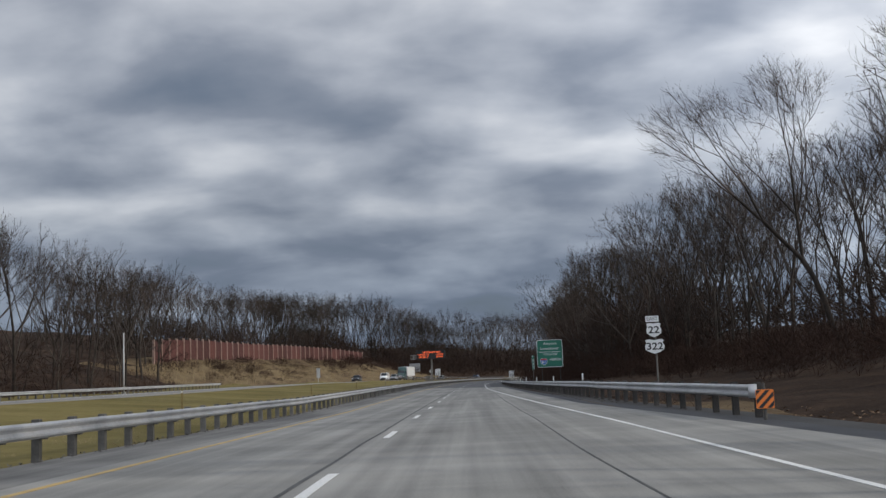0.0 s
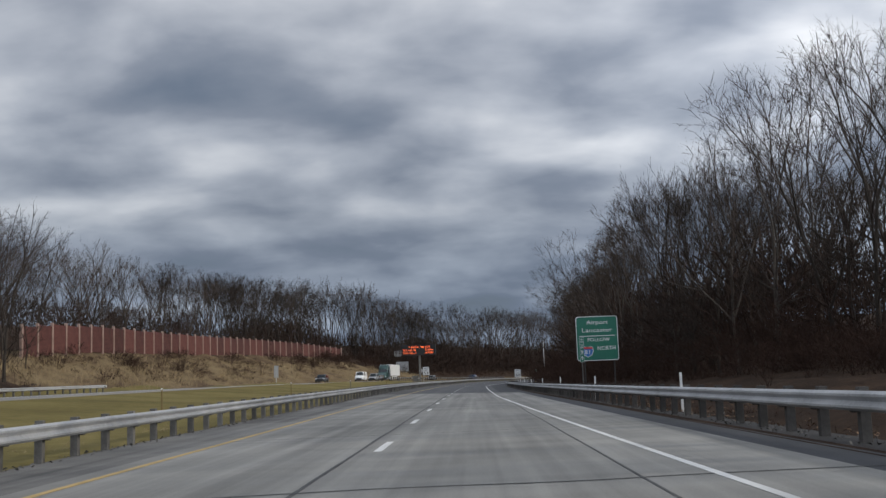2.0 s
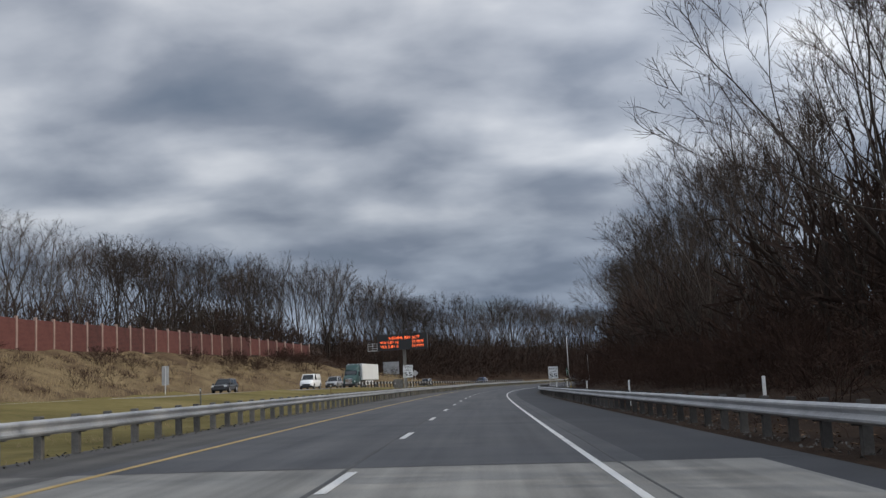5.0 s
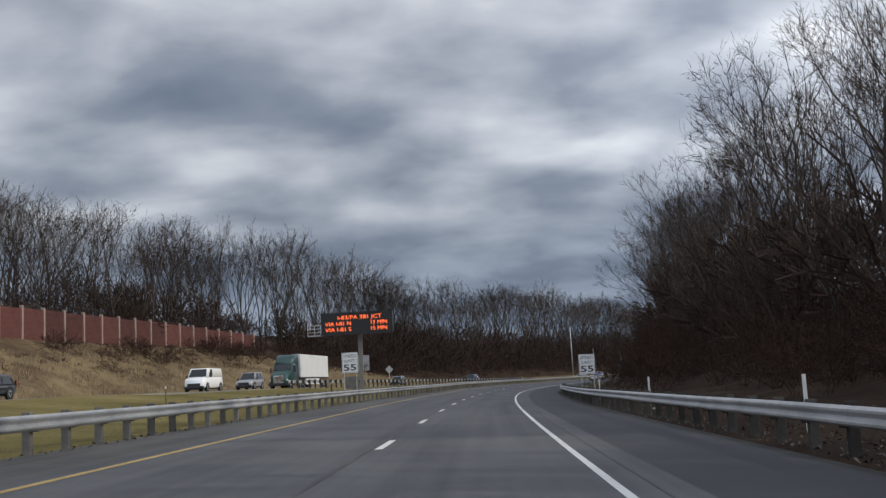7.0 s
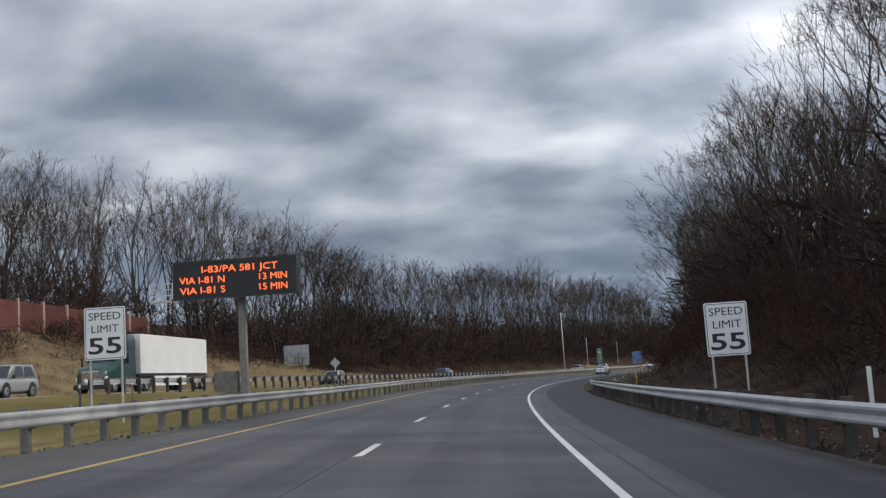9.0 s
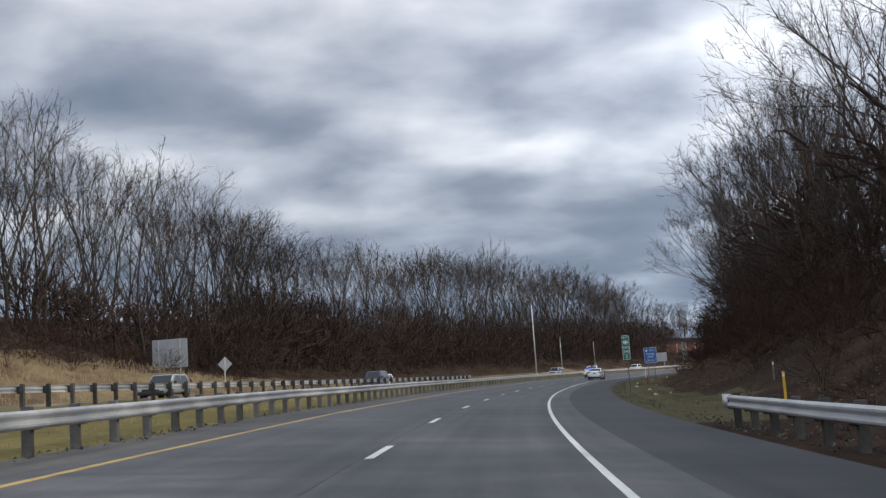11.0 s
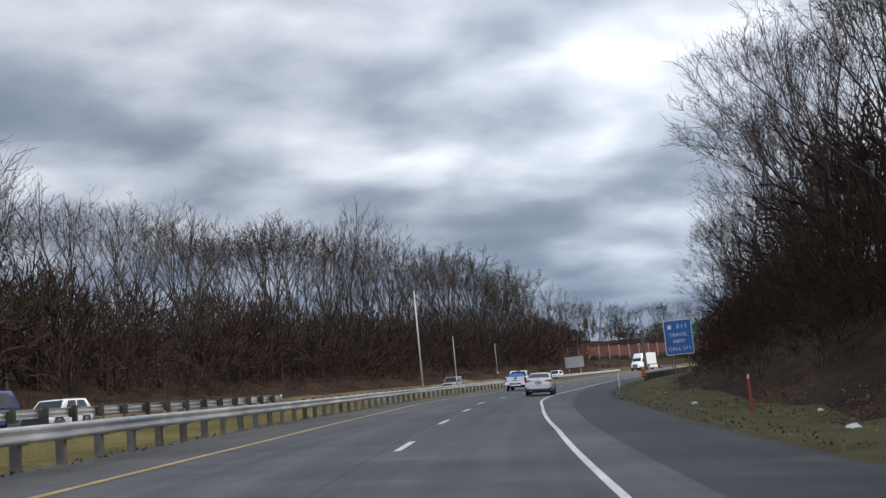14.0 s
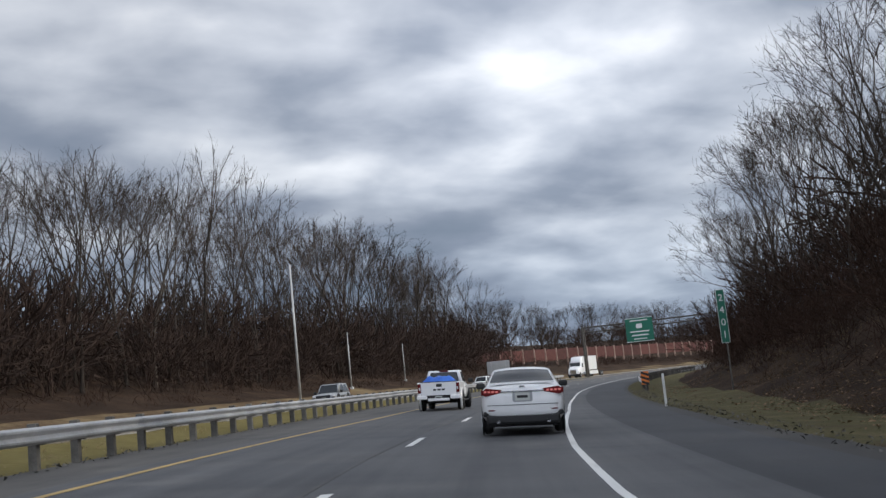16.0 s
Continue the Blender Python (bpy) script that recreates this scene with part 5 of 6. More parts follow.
def semi_truck(m, paint, label, trailer_len=14.0):
    """A tractor with its box trailer; the nose points along +y."""
    c = thing("semi_truck", m, label, "truck", "trucks")
    rings = [body_ring(2.0, 1.2, 0.7, 1.2, 3.2, 0.05), body_ring(4.2, 1.2, 0.7, 1.2, 3.0, 0.05), body_ring(4.9, 1.17, 0.6, 1.2, 2.05, 0.08), body_ring(6.2, 1.05, 0.55, 1.1, 1.75, 0.08), body_ring(6.6, 0.9, 0.55, 1.0, 1.5, 0.06)]
    part("cab", loft(rings), paint, c, "", True)
    rings2 = [body_ring(2.0, 1.18, 2.6, 3.0, 4.0, 0.05), body_ring(3.2, 1.15, 2.6, 3.0, 3.95, 0.06), body_ring(4.3, 1.0, 2.6, 2.9, 3.2, 0.05)]
    part("roof_fairing", loft(rings2), paint, c, "", True)
    part("windscreen", box((2.0, 0.5, 0.85), (0, 4.5, 2.45), 0.12, Matrix.Rotation(radians(20), 4, "X")), M_GLASS, c)
    part("grille", box((1.2, 0.1, 0.9), (0, 6.58, 1.1), 0.04), M_CHROME, c)
    part("bumper", box((2.3, 0.3, 0.35), (0, 6.5, 0.55), 0.08), M_TRIM, c)
    for sx in (-1, 1):
        part("headlamp", box((0.35, 0.3, 0.25), (sx * 0.88, 6.35, 1.05), 0.06), M_HEAD, c)
        part("side_window", box((0.03, 0.9, 0.7), (sx * 1.205, 3.7, 2.35), 0.01, None, None, 1), M_GLASS, c)
        part("wing_mirror", box((0.12, 0.15, 0.6), (sx * 1.45, 4.6, 2.2), 0.04), M_TRIM, c)
        part("fuel_tank", tube((sx * 0.95, 1.9, 0.75), (sx * 0.95, 3.6, 0.75), 0.32, None, 16), M_CHROME, c)
        for y in (5.5, 1.3, 0.1, -10.2, -11.5):
            wheel(c, sx * 1.02, y, 0.5, 0.35, 0.28)
    tr = part("trailer", box((2.55, trailer_len, 2.75), (0, 1.4 - trailer_len / 2, 2.7), 0.04), M_TRAILER, c, "white box trailer")
    part("trailer_frame", box((2.3, trailer_len, 0.16), (0, 1.4 - trailer_len / 2, 1.2)), M_TRIM, tr)
    part("underrun_panel", box((0.05, 6.5, 0.7), (1.2, -4.5, 0.8)), M_TRAILER, tr)
    part("underrun_panel", box((0.05, 6.5, 0.7), (-1.2, -4.5, 0.8)), M_TRAILER, tr)
    part("side_emblem", plate(1.8, 0.6, 0.25, 0.01, 0, None, 0, 0), M_CAR_TEAL, tr, "faded round emblem").matrix_local = Matrix.Translation((1.285, -1.2, 3.2)) @ Matrix.Rotation(radians(90), 4, "Z")
    part("chassis", box((0.9, 8, 0.25), (0, 2.3, 0.75)), M_TRIM, c)
    return c


def tilt(s):
    return pose(0, 0, 0, 0, math.degrees(math.atan(float(bank(s)))), 0)


sedan(at(431.6, -0.15, 0.04, 0) @ tilt(431), M_CAR_WHITE, "white saloon car ahead in its lane seen from behind", group="")
pickup(at(454.6, -4.15, 0.2, 0) @ tilt(454), "white pickup truck with a loaded bed in the passing lane")
tarp(at(453.0, -4.15, 0.2, 0) @ tilt(454) @ Matrix.Translation((0, 0.0, 1.24)), "crumpled blue tarpaulin over the load in the pickup's bed")


def opp(s, lat, turn=180):
    return at(s, lat, float(opp_z(s)) + 0.004, turn)


suv(opp(281.5, opp_near(281.5) - 2.6), M_CAR_WHITE, "white panel van on the opposite carriageway", 5.7, 2.0, 2.12, "cars on the opposite carriageway", True)
suv(opp(246, opp_near(246) - 3.0), M_CAR_DARK, "dark navy car on the opposite carriageway", 4.7, 1.86, 1.5, "cars on the opposite carriageway")
suv(opp(294, opp_near(294) - 2.6), M_CAR_SILVER, "silver off-roader with roof rails on the opposite carriageway", 4.75, 1.85, 1.8, "cars on the opposite carriageway")
semi_truck(opp(311, opp_near(311) - 4.0), M_CAR_TEAL, "dark green semi truck with a white box trailer")
suv(opp(352, opp_near(352) - 3.2), M_CAR_SILVER, "grey car following on the opposite carriageway", 4.6, 1.82, 1.5, "cars on the opposite carriageway")
suv(opp(396, opp_near(396) - 3.4), M_CAR_BLUE, "blue car on the opposite carriageway", 4.9, 1.9, 1.7, "cars on the opposite carriageway")
suv(opp(408, opp_near(408) - 7.0), M_CAR_WHITE, "white car on the opposite carriageway", 4.7, 1.84, 1.5, "cars on the opposite carriageway")
suv(opp(482, opp_near(482) - 3.0), M_CAR_SILVER, "silver car on the opposite carriageway", 4.6, 1.84, 1.55, "cars on the opposite carriageway")
suv(opp(545, opp_near(545) - 3.2), M_CAR_WHITE, "white car far along the opposite carriageway", 4.7, 1.84, 1.5, "cars on the opposite carriageway")
semi_truck(opp(612, opp_near(612) - 3.4), M_CAR_WHITE, "white truck with a white box body near the gantry", 8.5)

# ---- bare winter trees ----
def mesh_from_arrays(name, verts, quads, materials, index=None, smooth=False):
    me = bpy.data.meshes.new(name)
    verts, quads = np.asarray(verts, np.float32), np.asarray(quads, np.int32)
    me.vertices.add(len(verts))
    me.vertices.foreach_set("co", verts.ravel())
    me.loops.add(quads.size)
    me.loops.foreach_set("vertex_index", quads.ravel())
    me.polygons.add(len(quads))
    me.polygons.foreach_set("loop_start", np.arange(0, quads.size, 4, dtype=np.int32))
    me.polygons.foreach_set("loop_total", np.full(len(quads), 4, np.int32))
    for m in materials:
        me.materials.append(m)
    if index is not None:
        me.polygons.foreach_set("material_index", np.asarray(index, np.int32))
    if smooth:
        me.polygons.foreach_set("use_smooth", np.ones(len(quads), bool))
    me.update(calc_edges=True)
    return me


def prisms(segs, k):
    """Tapered prisms with k sides along segments (six coordinates, two radii); k = 1 gives a flat strip."""
    a = np.asarray(segs, float)
    p0, p1, r0, r1 = a[:, :3], a[:, 3:6], a[:, 6:7], a[:, 7:8]
    d = p1 - p0
    d /= np.linalg.norm(d, axis=1, keepdims=True) + 1e-9
    ref = np.where(np.abs(d[:, 2:3]) > 0.9, np.array([[1.0, 0, 0]]), np.array([[0, 0, 1.0]]))
    u = np.cross(d, ref)
    u /= np.linalg.norm(u, axis=1, keepdims=True) + 1e-9
    w = np.cross(d, u)
    n = len(a)
    if k == 1:
        ang = np.arange(n)[:, None] * 2.4
        side = u * np.cos(ang) + w * np.sin(ang)
        v = np.stack((p0 - side * r0, p0 + side * r0, p1 + side * r1, p1 - side * r1), 1).reshape(-1, 3)
        return v, np.arange(4 * n).reshape(-1, 4)
    rings = []
    for p, r in ((p0, r0), (p1, r1)):
        for i in range(k):
            t = 2 * math.pi * i / k
            rings.append(p + (u * math.cos(t) + w * math.sin(t)) * r)
    v = np.stack(rings, 1).reshape(-1, 3)
    base = np.arange(n)[:, None] * (2 * k)
    q = [np.concatenate((base + i, base + (i + 1) % k, base + k + (i + 1) % k, base + k + i), 1) for i in range(k)]
    return v, np.concatenate(q)


def join(parts_):
    vs, qs, off = [], [], 0
    for v, q in parts_:
        vs.append(v)
        qs.append(q + off)
        off += len(v)
    return np.concatenate(vs), np.concatenate(qs)


def unit(v):
    return v / (np.linalg.norm(v) + 1e-9)


def turned(d, side, angle):
    """Directions d bent towards side by the given angles."""
    side = side - d * np.sum(side * d, 1, keepdims=True)
    side /= np.linalg.norm(side, axis=1, keepdims=True) + 1e-9
    out_ = d * np.cos(angle)[:, None] + side * np.sin(angle)[:, None]
    return out_ / (np.linalg.norm(out_, axis=1, keepdims=True) + 1e-9)


def grow(seed, height, bole, gens, spread, twigs, twig_r, stems=1, wide=1.0, lift=0.10, lean=(0.0, 0.0), low=0, fine=1, r_base=None, girth=0.0105, twig_len=0.04, first=2):
    """Segments (p0, p1, r0, r1) of one bare tree at the origin that forks again and again: wood, branches and twigs.
    All its paths are about equally long, so that the crown ends in an uneven dome."""
    g_ = np.random.RandomState(seed)
    r_base = r_base or height * girth
    wood, branch, spray, twig = [], [], [], []

    def add(store, p0, p1, r0, r1):
        store.append(np.concatenate((p0, p1, np.asarray(r0)[:, None], np.asarray(r1)[:, None]), 1))

    n = stems
    az = np.arange(n) * 6.283 / n + g_.rand(n)
    out = 0.0 if n == 1 else 0.5
    d = np.stack((np.cos(az) * out * g_.rand(n), np.sin(az) * out * g_.rand(n), np.ones(n)), 1) + g_.randn(n, 3) * 0.03
    d /= np.linalg.norm(d, axis=1, keepdims=True)
    p = np.stack((np.cos(az) * 0.05 * (n > 1), np.sin(az) * 0.05 * (n > 1), np.full(n, -0.5)), 1) * (1.0 if n == 1 else height * 0.4)
    p[:, 2] = -0.4
    r = np.full(n, r_base / n ** 0.5)
    steps = 5 if n == 1 else 2
    knots = []
    for j in range(steps):
        q = p + d * (height * bole / steps)
        r1 = r * (0.80 if j == 0 and n == 1 else 0.95)
        add(wood, p, q, r * (1.25 if j == 0 else 1), r1)
        p, r = q, r1
        knots.append((p.copy(), r.copy()))
        d = d + g_.randn(n, 3) * 0.045 + np.array([lean[0], lean[1], 0]) * 0.22
        d /= np.linalg.norm(d, axis=1, keepdims=True)
    lengths = np.array([0.27, 0.21, 0.165, 0.13, 0.105, 0.085, 0.07][:gens])
    lengths *= (height * (1 - bole) * 1.05) / lengths.sum()
    rest = np.ones(n)
    if low:
        kp = np.concatenate([np.repeat(k[0], low, 0) for k in knots[1:]])
        m = len(kp)
        a = g_.rand(m) * 6.283
        ld = np.stack((np.cos(a), np.sin(a), 0.25 + 0.6 * g_.rand(m)), 1)
        ld /= np.linalg.norm(ld, axis=1, keepdims=True)
    for gen in range(gens):
        if gen == 1 and low:
            p, d = np.concatenate((p, kp)), np.concatenate((d, ld))
            r, rest = np.concatenate((r, np.full(len(kp), r_base * 0.3))), np.concatenate((rest, 0.45 + 0.4 * g_.rand(len(kp))))
        n = len(p)
        kids = np.where(g_.rand(n) < (0.55 if gen == 0 else 0.22), 3, 2)
        idx = np.repeat(np.arange(n), kids)
        rank = np.concatenate([np.arange(k) for k in kids])
        P, D, R, T = p[idx], d[idx], r[idx], rest[idx]
        m = len(idx)
        base_az = g_.rand(n)[idx] * 6.283
        ref = np.where(np.abs(D[:, 2:3]) > 0.8, np.array([[1.0, 0.0, 0.0]]), np.array([[0.0, 0.0, 1.0]]))
        u = np.cross(D, ref)
        u /= np.linalg.norm(u, axis=1, keepdims=True) + 1e-9
        w = np.cross(D, u)
        a = base_az + rank * 6.283 / kids[idx] + g_.randn(m) * 0.35
        side = u * np.cos(a)[:, None] + w * np.sin(a)[:, None]
        ang = np.radians(spread) * np.where(rank == 0, 0.36, 1.0) * (0.6 + 0.7 * g_.rand(m)) * (1.15 if gen == 0 else 1.0)
        D = turned(D, side, ang)
        share = np.where(rank == 0, 0.88, 0.68)
        R0 = np.maximum(R * share, twig_r * 1.15)
        L = lengths[gen] * T * (0.72 + 0.56 * g_.rand(m)) * np.where(rank == 0, 1.06, 0.94)
        last = P
        for j in range(2):
            D = D + g_.randn(m, 3) * 0.07 + np.array([lean[0] * 0.08, lean[1] * 0.08, lift])
            D /= np.linalg.norm(D, axis=1, keepdims=True)
            nxt = last + D * (L / 2)[:, None]
            R1 = np.maximum(R0 * 0.9, twig_r)
            add(wood if gen < 2 else branch if gen < 4 else spray, last, nxt, R0, R1)
            if gen >= first and twigs:
                k = twigs
                q = np.repeat(last, k, 0) + np.repeat(nxt - last, k, 0) * g_.rand(m * k, 1)
                td = turned(np.repeat(D, k, 0), g_.randn(m * k, 3), 0.45 + 0.6 * g_.rand(m * k))
                tl = (0.5 + 0.8 * g_.rand(m * k)) * height * twig_len
                e = q + (td + np.array([0, 0, 0.12])) * (tl * 0.5)[:, None]
                td2 = td + g_.randn(m * k, 3) * 0.22 + np.array([0, 0, 0.15])
                add(twig, q, e, np.full(m * k, twig_r * 0.85), np.full(m * k, twig_r * 0.65))
                add(twig, e, e + td2 * (tl * 0.55)[:, None], np.full(m * k, twig_r * 0.65), np.full(m * k, twig_r * 0.3))
                for f in range(fine):
                    td3 = td + g_.randn(m * k, 3) * 0.55 + np.array([0, 0, 0.1])
                    add(twig, e, e + td3 * (tl * 0.45)[:, None], np.full(m * k, twig_r * 0.5), np.full(m * k, twig_r * 0.25))
            last, R0 = nxt, R1
        p, d, r, rest = last, D, R0, T
    sets = [np.concatenate(q) if q else np.zeros((0, 8)) for q in (wood, branch, spray + twig)]
    top = max(np.percentile(q[:, 5], 99.95) for q in sets if len(q))
    for q in sets:
        up_ = np.maximum(q[:, [2, 5]], 0)
        q[:, [2, 5]] = np.where(q[:, [2, 5]] > 0, up_ * height / top, q[:, [2, 5]])
        q[:, [0, 1, 3, 4]] *= wide
        q[:, 0] += lean[0] * height * 0.5 * (up_[:, 0] / top) ** 1.4
        q[:, 3] += lean[0] * height * 0.5 * (up_[:, 1] / top) ** 1.4
    return sets


def tree_meshes(name, seed, trunk_sides=8, **shape):
    wood, branch, twig = grow(seed, **shape)
    tv = mesh_from_arrays(name + "_trunk", *prisms(wood, trunk_sides), [M_BARK], None, True)
    cv = mesh_from_arrays(name + "_crown", *join([prisms(branch, 3), prisms(twig, 1)]), [M_TWIG])
    return tv, cv


NEAR_H = (21, 23, 19, 20, 17, 22)
NEAR = [tree_meshes("near", 11 + k, height=h, bole=b, gens=6, spread=sp, twigs=1 if lw else 3, twig_r=0.014, low=lw, lift=li, lean=(ln, 0), twig_len=0.045, wide=0.84)
        for k, (h, b, sp, lw, li, ln) in enumerate(zip(NEAR_H, (0.26, 0.32, 0.2, 0.3, 0.18, 0.3), (30, 26, 33, 29, 34, 28), (0, 1, 0, 1, 1, 0), (0.09, 0.12, 0.06, 0.09, 0.05, 0.10), (0.05, 0.02, 0.07, 0.03, 0.06, 0.04)))]
MID_H = (22, 24, 20, 23, 21, 25)
MID = [tree_meshes("mid", 41 + k, 6, height=h, bole=b, gens=5, spread=sp, twigs=2 if lw else 4, twig_r=0.0145, low=lw, lift=li, twig_len=0.042, wide=0.95)
       for k, (h, b, sp, lw, li) in enumerate(zip(MID_H, (0.26, 0.36, 0.2, 0.3, 0.22, 0.38), (27, 24, 30, 26, 29, 23), (0, 1, 0, 1, 0, 0), (0.06, 0.08, 0.05, 0.07, 0.06, 0.08)))]
LEANING = tree_meshes("leaning", 8, 10, height=22.5, bole=0.36, gens=7, spread=25, twigs=2, twig_r=0.010, lean=(-0.39, 0.0), low=0, lift=0.07, girth=0.0125)


def tree(kind, s, lat, height_to, spin, label, group, base_h):
    tv, cv = kind
    m = at(s, lat)
    k = height_to / base_h
    root = thing("tree", m @ pose(0, 0, 0, 0, 0, spin) @ Matrix.Diagonal((k ** 0.7, k ** 0.7, k, 1)), label, "tree", group)
    for name, me in (("trunk", tv), ("crown", cv)):
        o = new(name, me)
        o.parent = root
    return root


rng = random.Random(7)


def right_wood_edge(s):
    return float(np.interp(s, [-30, 50, 110, 128, 145, 200, 250, 300, 330, 360, 420, 480, 540], [25, 23.5, 23.5, 20.5, 17.5, 16.5, 17.3, 18.3, 18.8, 18.5, 18, 16.5, 16]))


def right_height(s):
    return float(np.interp(s, [0, 100, 130, 150, 170, 200, 280, 330, 380, 400, 420, 440, 470, 540], [20, 20, 22.5, 22, 20.5, 20.5, 20.5, 19, 21, 22, 21, 20, 18, 12]))


def left_edge(s):
    return float(np.interp(s, [0, 150, 176, 186, 384, 392, 420, 470, 560, 640], [-47, -47, -52, -62, -62, -54, -50, -47, -46, -52]))


def left_height(s):
    return float(np.interp(s, [0, 100, 180, 240, 300, 340, 385, 400, 430, 448, 485, 502, 522, 560, 620, 650], [19.5, 20.5, 19, 17.5, 21, 23.5, 26.5, 29.5, 29, 23, 22.5, 27.5, 31, 30, 28, 24]))


big = thing("tree", at(75, 26.5), "tall leaning bare tree with spreading limbs at the wood's edge", "tree", "bare trees")
for nm, me in (("trunk", LEANING[0]), ("crown", LEANING[1])):
    o = new(nm, me)
    o.parent = big

# right wood: front row close to the road, leaning out to the light, and a second row behind
s = -15.0
while s < 535:
    lat = right_wood_edge(s) + rng.uniform(0.2, 3.2)
    if not 58 < s < 80:
        k = rng.randrange(6)
        tree(NEAR[k], s, lat, right_height(s) * rng.uniform(0.76, 1.0), rng.uniform(120, 240), "bare brown tree in the dark wood above the guardrail" if s < 320 else "bare tree on the steep cutting bank", "bare trees", NEAR_H[k])
    s += rng.uniform(5.0, 8.0)
s = -10.0
while s < 530:
    lat = right_wood_edge(s) + rng.uniform(4.5, 10)
    k = rng.randrange(6)
    tree(MID[k], s, lat, right_height(s) * rng.uniform(0.85, 1.1), rng.uniform(0, 360), "bare brown tree deeper in the wood", "bare trees", MID_H[k])
    s += rng.uniform(8, 12)

for s, lat, h, k in ((388, 20.0, 18.5, 0), (402, 19.8, 20.0, 2), (424, 18.2, 19, 0)):
    tree(NEAR[k], s, lat, h, 175 + 0.1 * s, "tall bare tree leaning out over the cutting bank", "bare trees", NEAR_H[k])

# hillside woods
s = -10.0
while s < 640:
    k = rng.randrange(6)
    lat = left_edge(s) + rng.uniform(-4, 1)
    tree(MID[k], s, lat, left_height(s) * rng.uniform(0.84, 1.0), rng.uniform(0, 360), "bare grey-brown tree behind the noise wall" if 184 < s < 386 else "bare grey-brown tree at the hillside wood's edge", "bare trees", MID_H[k])
    s += rng.uniform(4.8, 7.6)


# woods further back, and shrubs, joined
def spread_out(name, spots, shapes, base_h, materials, label, seed, category):
    """Copies of the shapes (a list of wood and twig arrays each), set on the ground at (station, offset, height)."""
    vs, qs, mi, off = [], [], [], 0
    g_ = np.random.RandomState(seed)
    for s_, lat, h in spots:
        m = at(s_, lat)
        a = g_.rand() * 6.28
        k = h / base_h
        ca, sa = math.cos(a) * k ** 0.7, math.sin(a) * k ** 0.7
        for j, (v, q) in enumerate(shapes[g_.randint(len(shapes))]):
            w = np.stack((v[:, 0] * ca - v[:, 1] * sa, v[:, 0] * sa + v[:, 1] * ca, v[:, 2] * k), 1) + np.array(m.translation)
            vs.append(w)
            qs.append(q + off)
            mi.append(np.full(len(q), j))
            off += len(v)
    me = mesh_from_arrays(name, np.concatenate(vs), np.concatenate(qs), materials, np.concatenate(mi))
    return tagged(new(name, me), label, category, kind="stuff")


def back_shapes():
    made = []
    for k in range(6):
        wood, branch, twig = grow(70 + k, 22, 0.22 + 0.03 * k, 4, 26, 2, 0.026, wide=1.1, twig_len=0.07)
        made.append((prisms(wood, 3), join([prisms(branch, 1), prisms(twig, 1)])))
    return made


def shrub_shapes(seed, gens, twigs, twig_r, fine=0, spread=34, wide=1.0):
    """Many-stemmed rounded bushes, 4 m high."""
    made = []
    for k in range(5):
        wood, branch, twig = grow(seed + k, 4.0, 0.12, gens, spread, twigs, twig_r, stems=4, wide=wide, lift=0.02, fine=fine, r_base=0.06, twig_len=0.11)
        made.append((prisms(wood, 1), join([prisms(branch, 1), prisms(twig, 1)])))
    return made


BACK = back_shapes()
SHRUBS = shrub_shapes(200, 3, 2, 0.015)
SHRUBS_FAR = shrub_shapes(230, 3, 1, 0.025, 0, 34, 1.15)

spots = []
for k in range(90):
    s = rng.uniform(-20, 560)
    spots.append((s, right_wood_edge(s) + rng.uniform(7, 36), right_height(s) * rng.uniform(0.8, 1.08)))
for k in range(40):
    s = rng.uniform(50, 190)
    spots.append((s, rng.uniform(30, 66), rng.uniform(15, 20)))
for k in range(45):
    s = rng.uniform(60, 540)
    spots.append((s, right_wood_edge(s) + rng.uniform(3, 30), right_height(s) * rng.uniform(0.42, 0.66)))
spread_out("right_woods", spots, BACK, 22, [M_BARK, M_TWIG], "dense bare woods behind the first trees above the cutting bank", 3, "woods")
spots = []
for k in range(200):
    s = rng.uniform(-40, 660)
    lat = left_edge(s) - rng.uniform(3, 40)
    rise = ground_z(s, lat) - ground_z(s, left_edge(s))
    spots.append((s, lat, max(8.0, left_height(s) * rng.uniform(0.86, 1.0) - (0.9 if s < 470 else 0.35) * rise)))
for k in range(130):
    s = rng.uniform(640, 930)
    spots.append((s, rng.uniform(-120, -64 if s < 760 else -52), rng.uniform(12, 19)))
for k in range(60):
    s = rng.uniform(700, 930)
    spots.append((s, rng.uniform(14, 70), rng.uniform(8, 13)))
for k in range(70):
    s = rng.uniform(300, 450)
    spots.append((s, left_edge(s) - rng.uniform(1, 18), left_height(s) * rng.uniform(0.6, 0.95)))
for k in range(100):
    s = rng.uniform(-30, 660)
    spots.append((s, left_edge(s) - rng.uniform(0, 20), left_height(s) * rng.uniform(0.4, 0.6)))
spread_out("left_woods", spots, BACK, 22, [M_BARK, M_TWIG], "dense bare woods on the hillside and at the far bend", 4, "woods")

# ---- undergrowth ----
spots = []
for k in range(90):
    s = rng.uniform(24, 125)
    spots.append((s, rng.triangular(13.5, 25, 21), rng.uniform(1.0, 3.4)))
for k in range(210):
    s = rng.uniform(60, 345)
    spots.append((s, right_wood_edge(s) + rng.triangular(-4.5, 9, -1.5), rng.uniform(2.0, 5.5) * (1 if s > 120 else 0.6)))
for k in range(120):
    s = rng.uniform(150, 318)
    spots.append((s, rng.triangular(8.5, 17.5, 14.5), rng.uniform(1.2, 4.2)))
for k in range(150):
    s = rng.uniform(318, 500)
    spots.append((s, rng.triangular(11.0, 18.5, 16), rng.uniform(0.8, 2.8)))
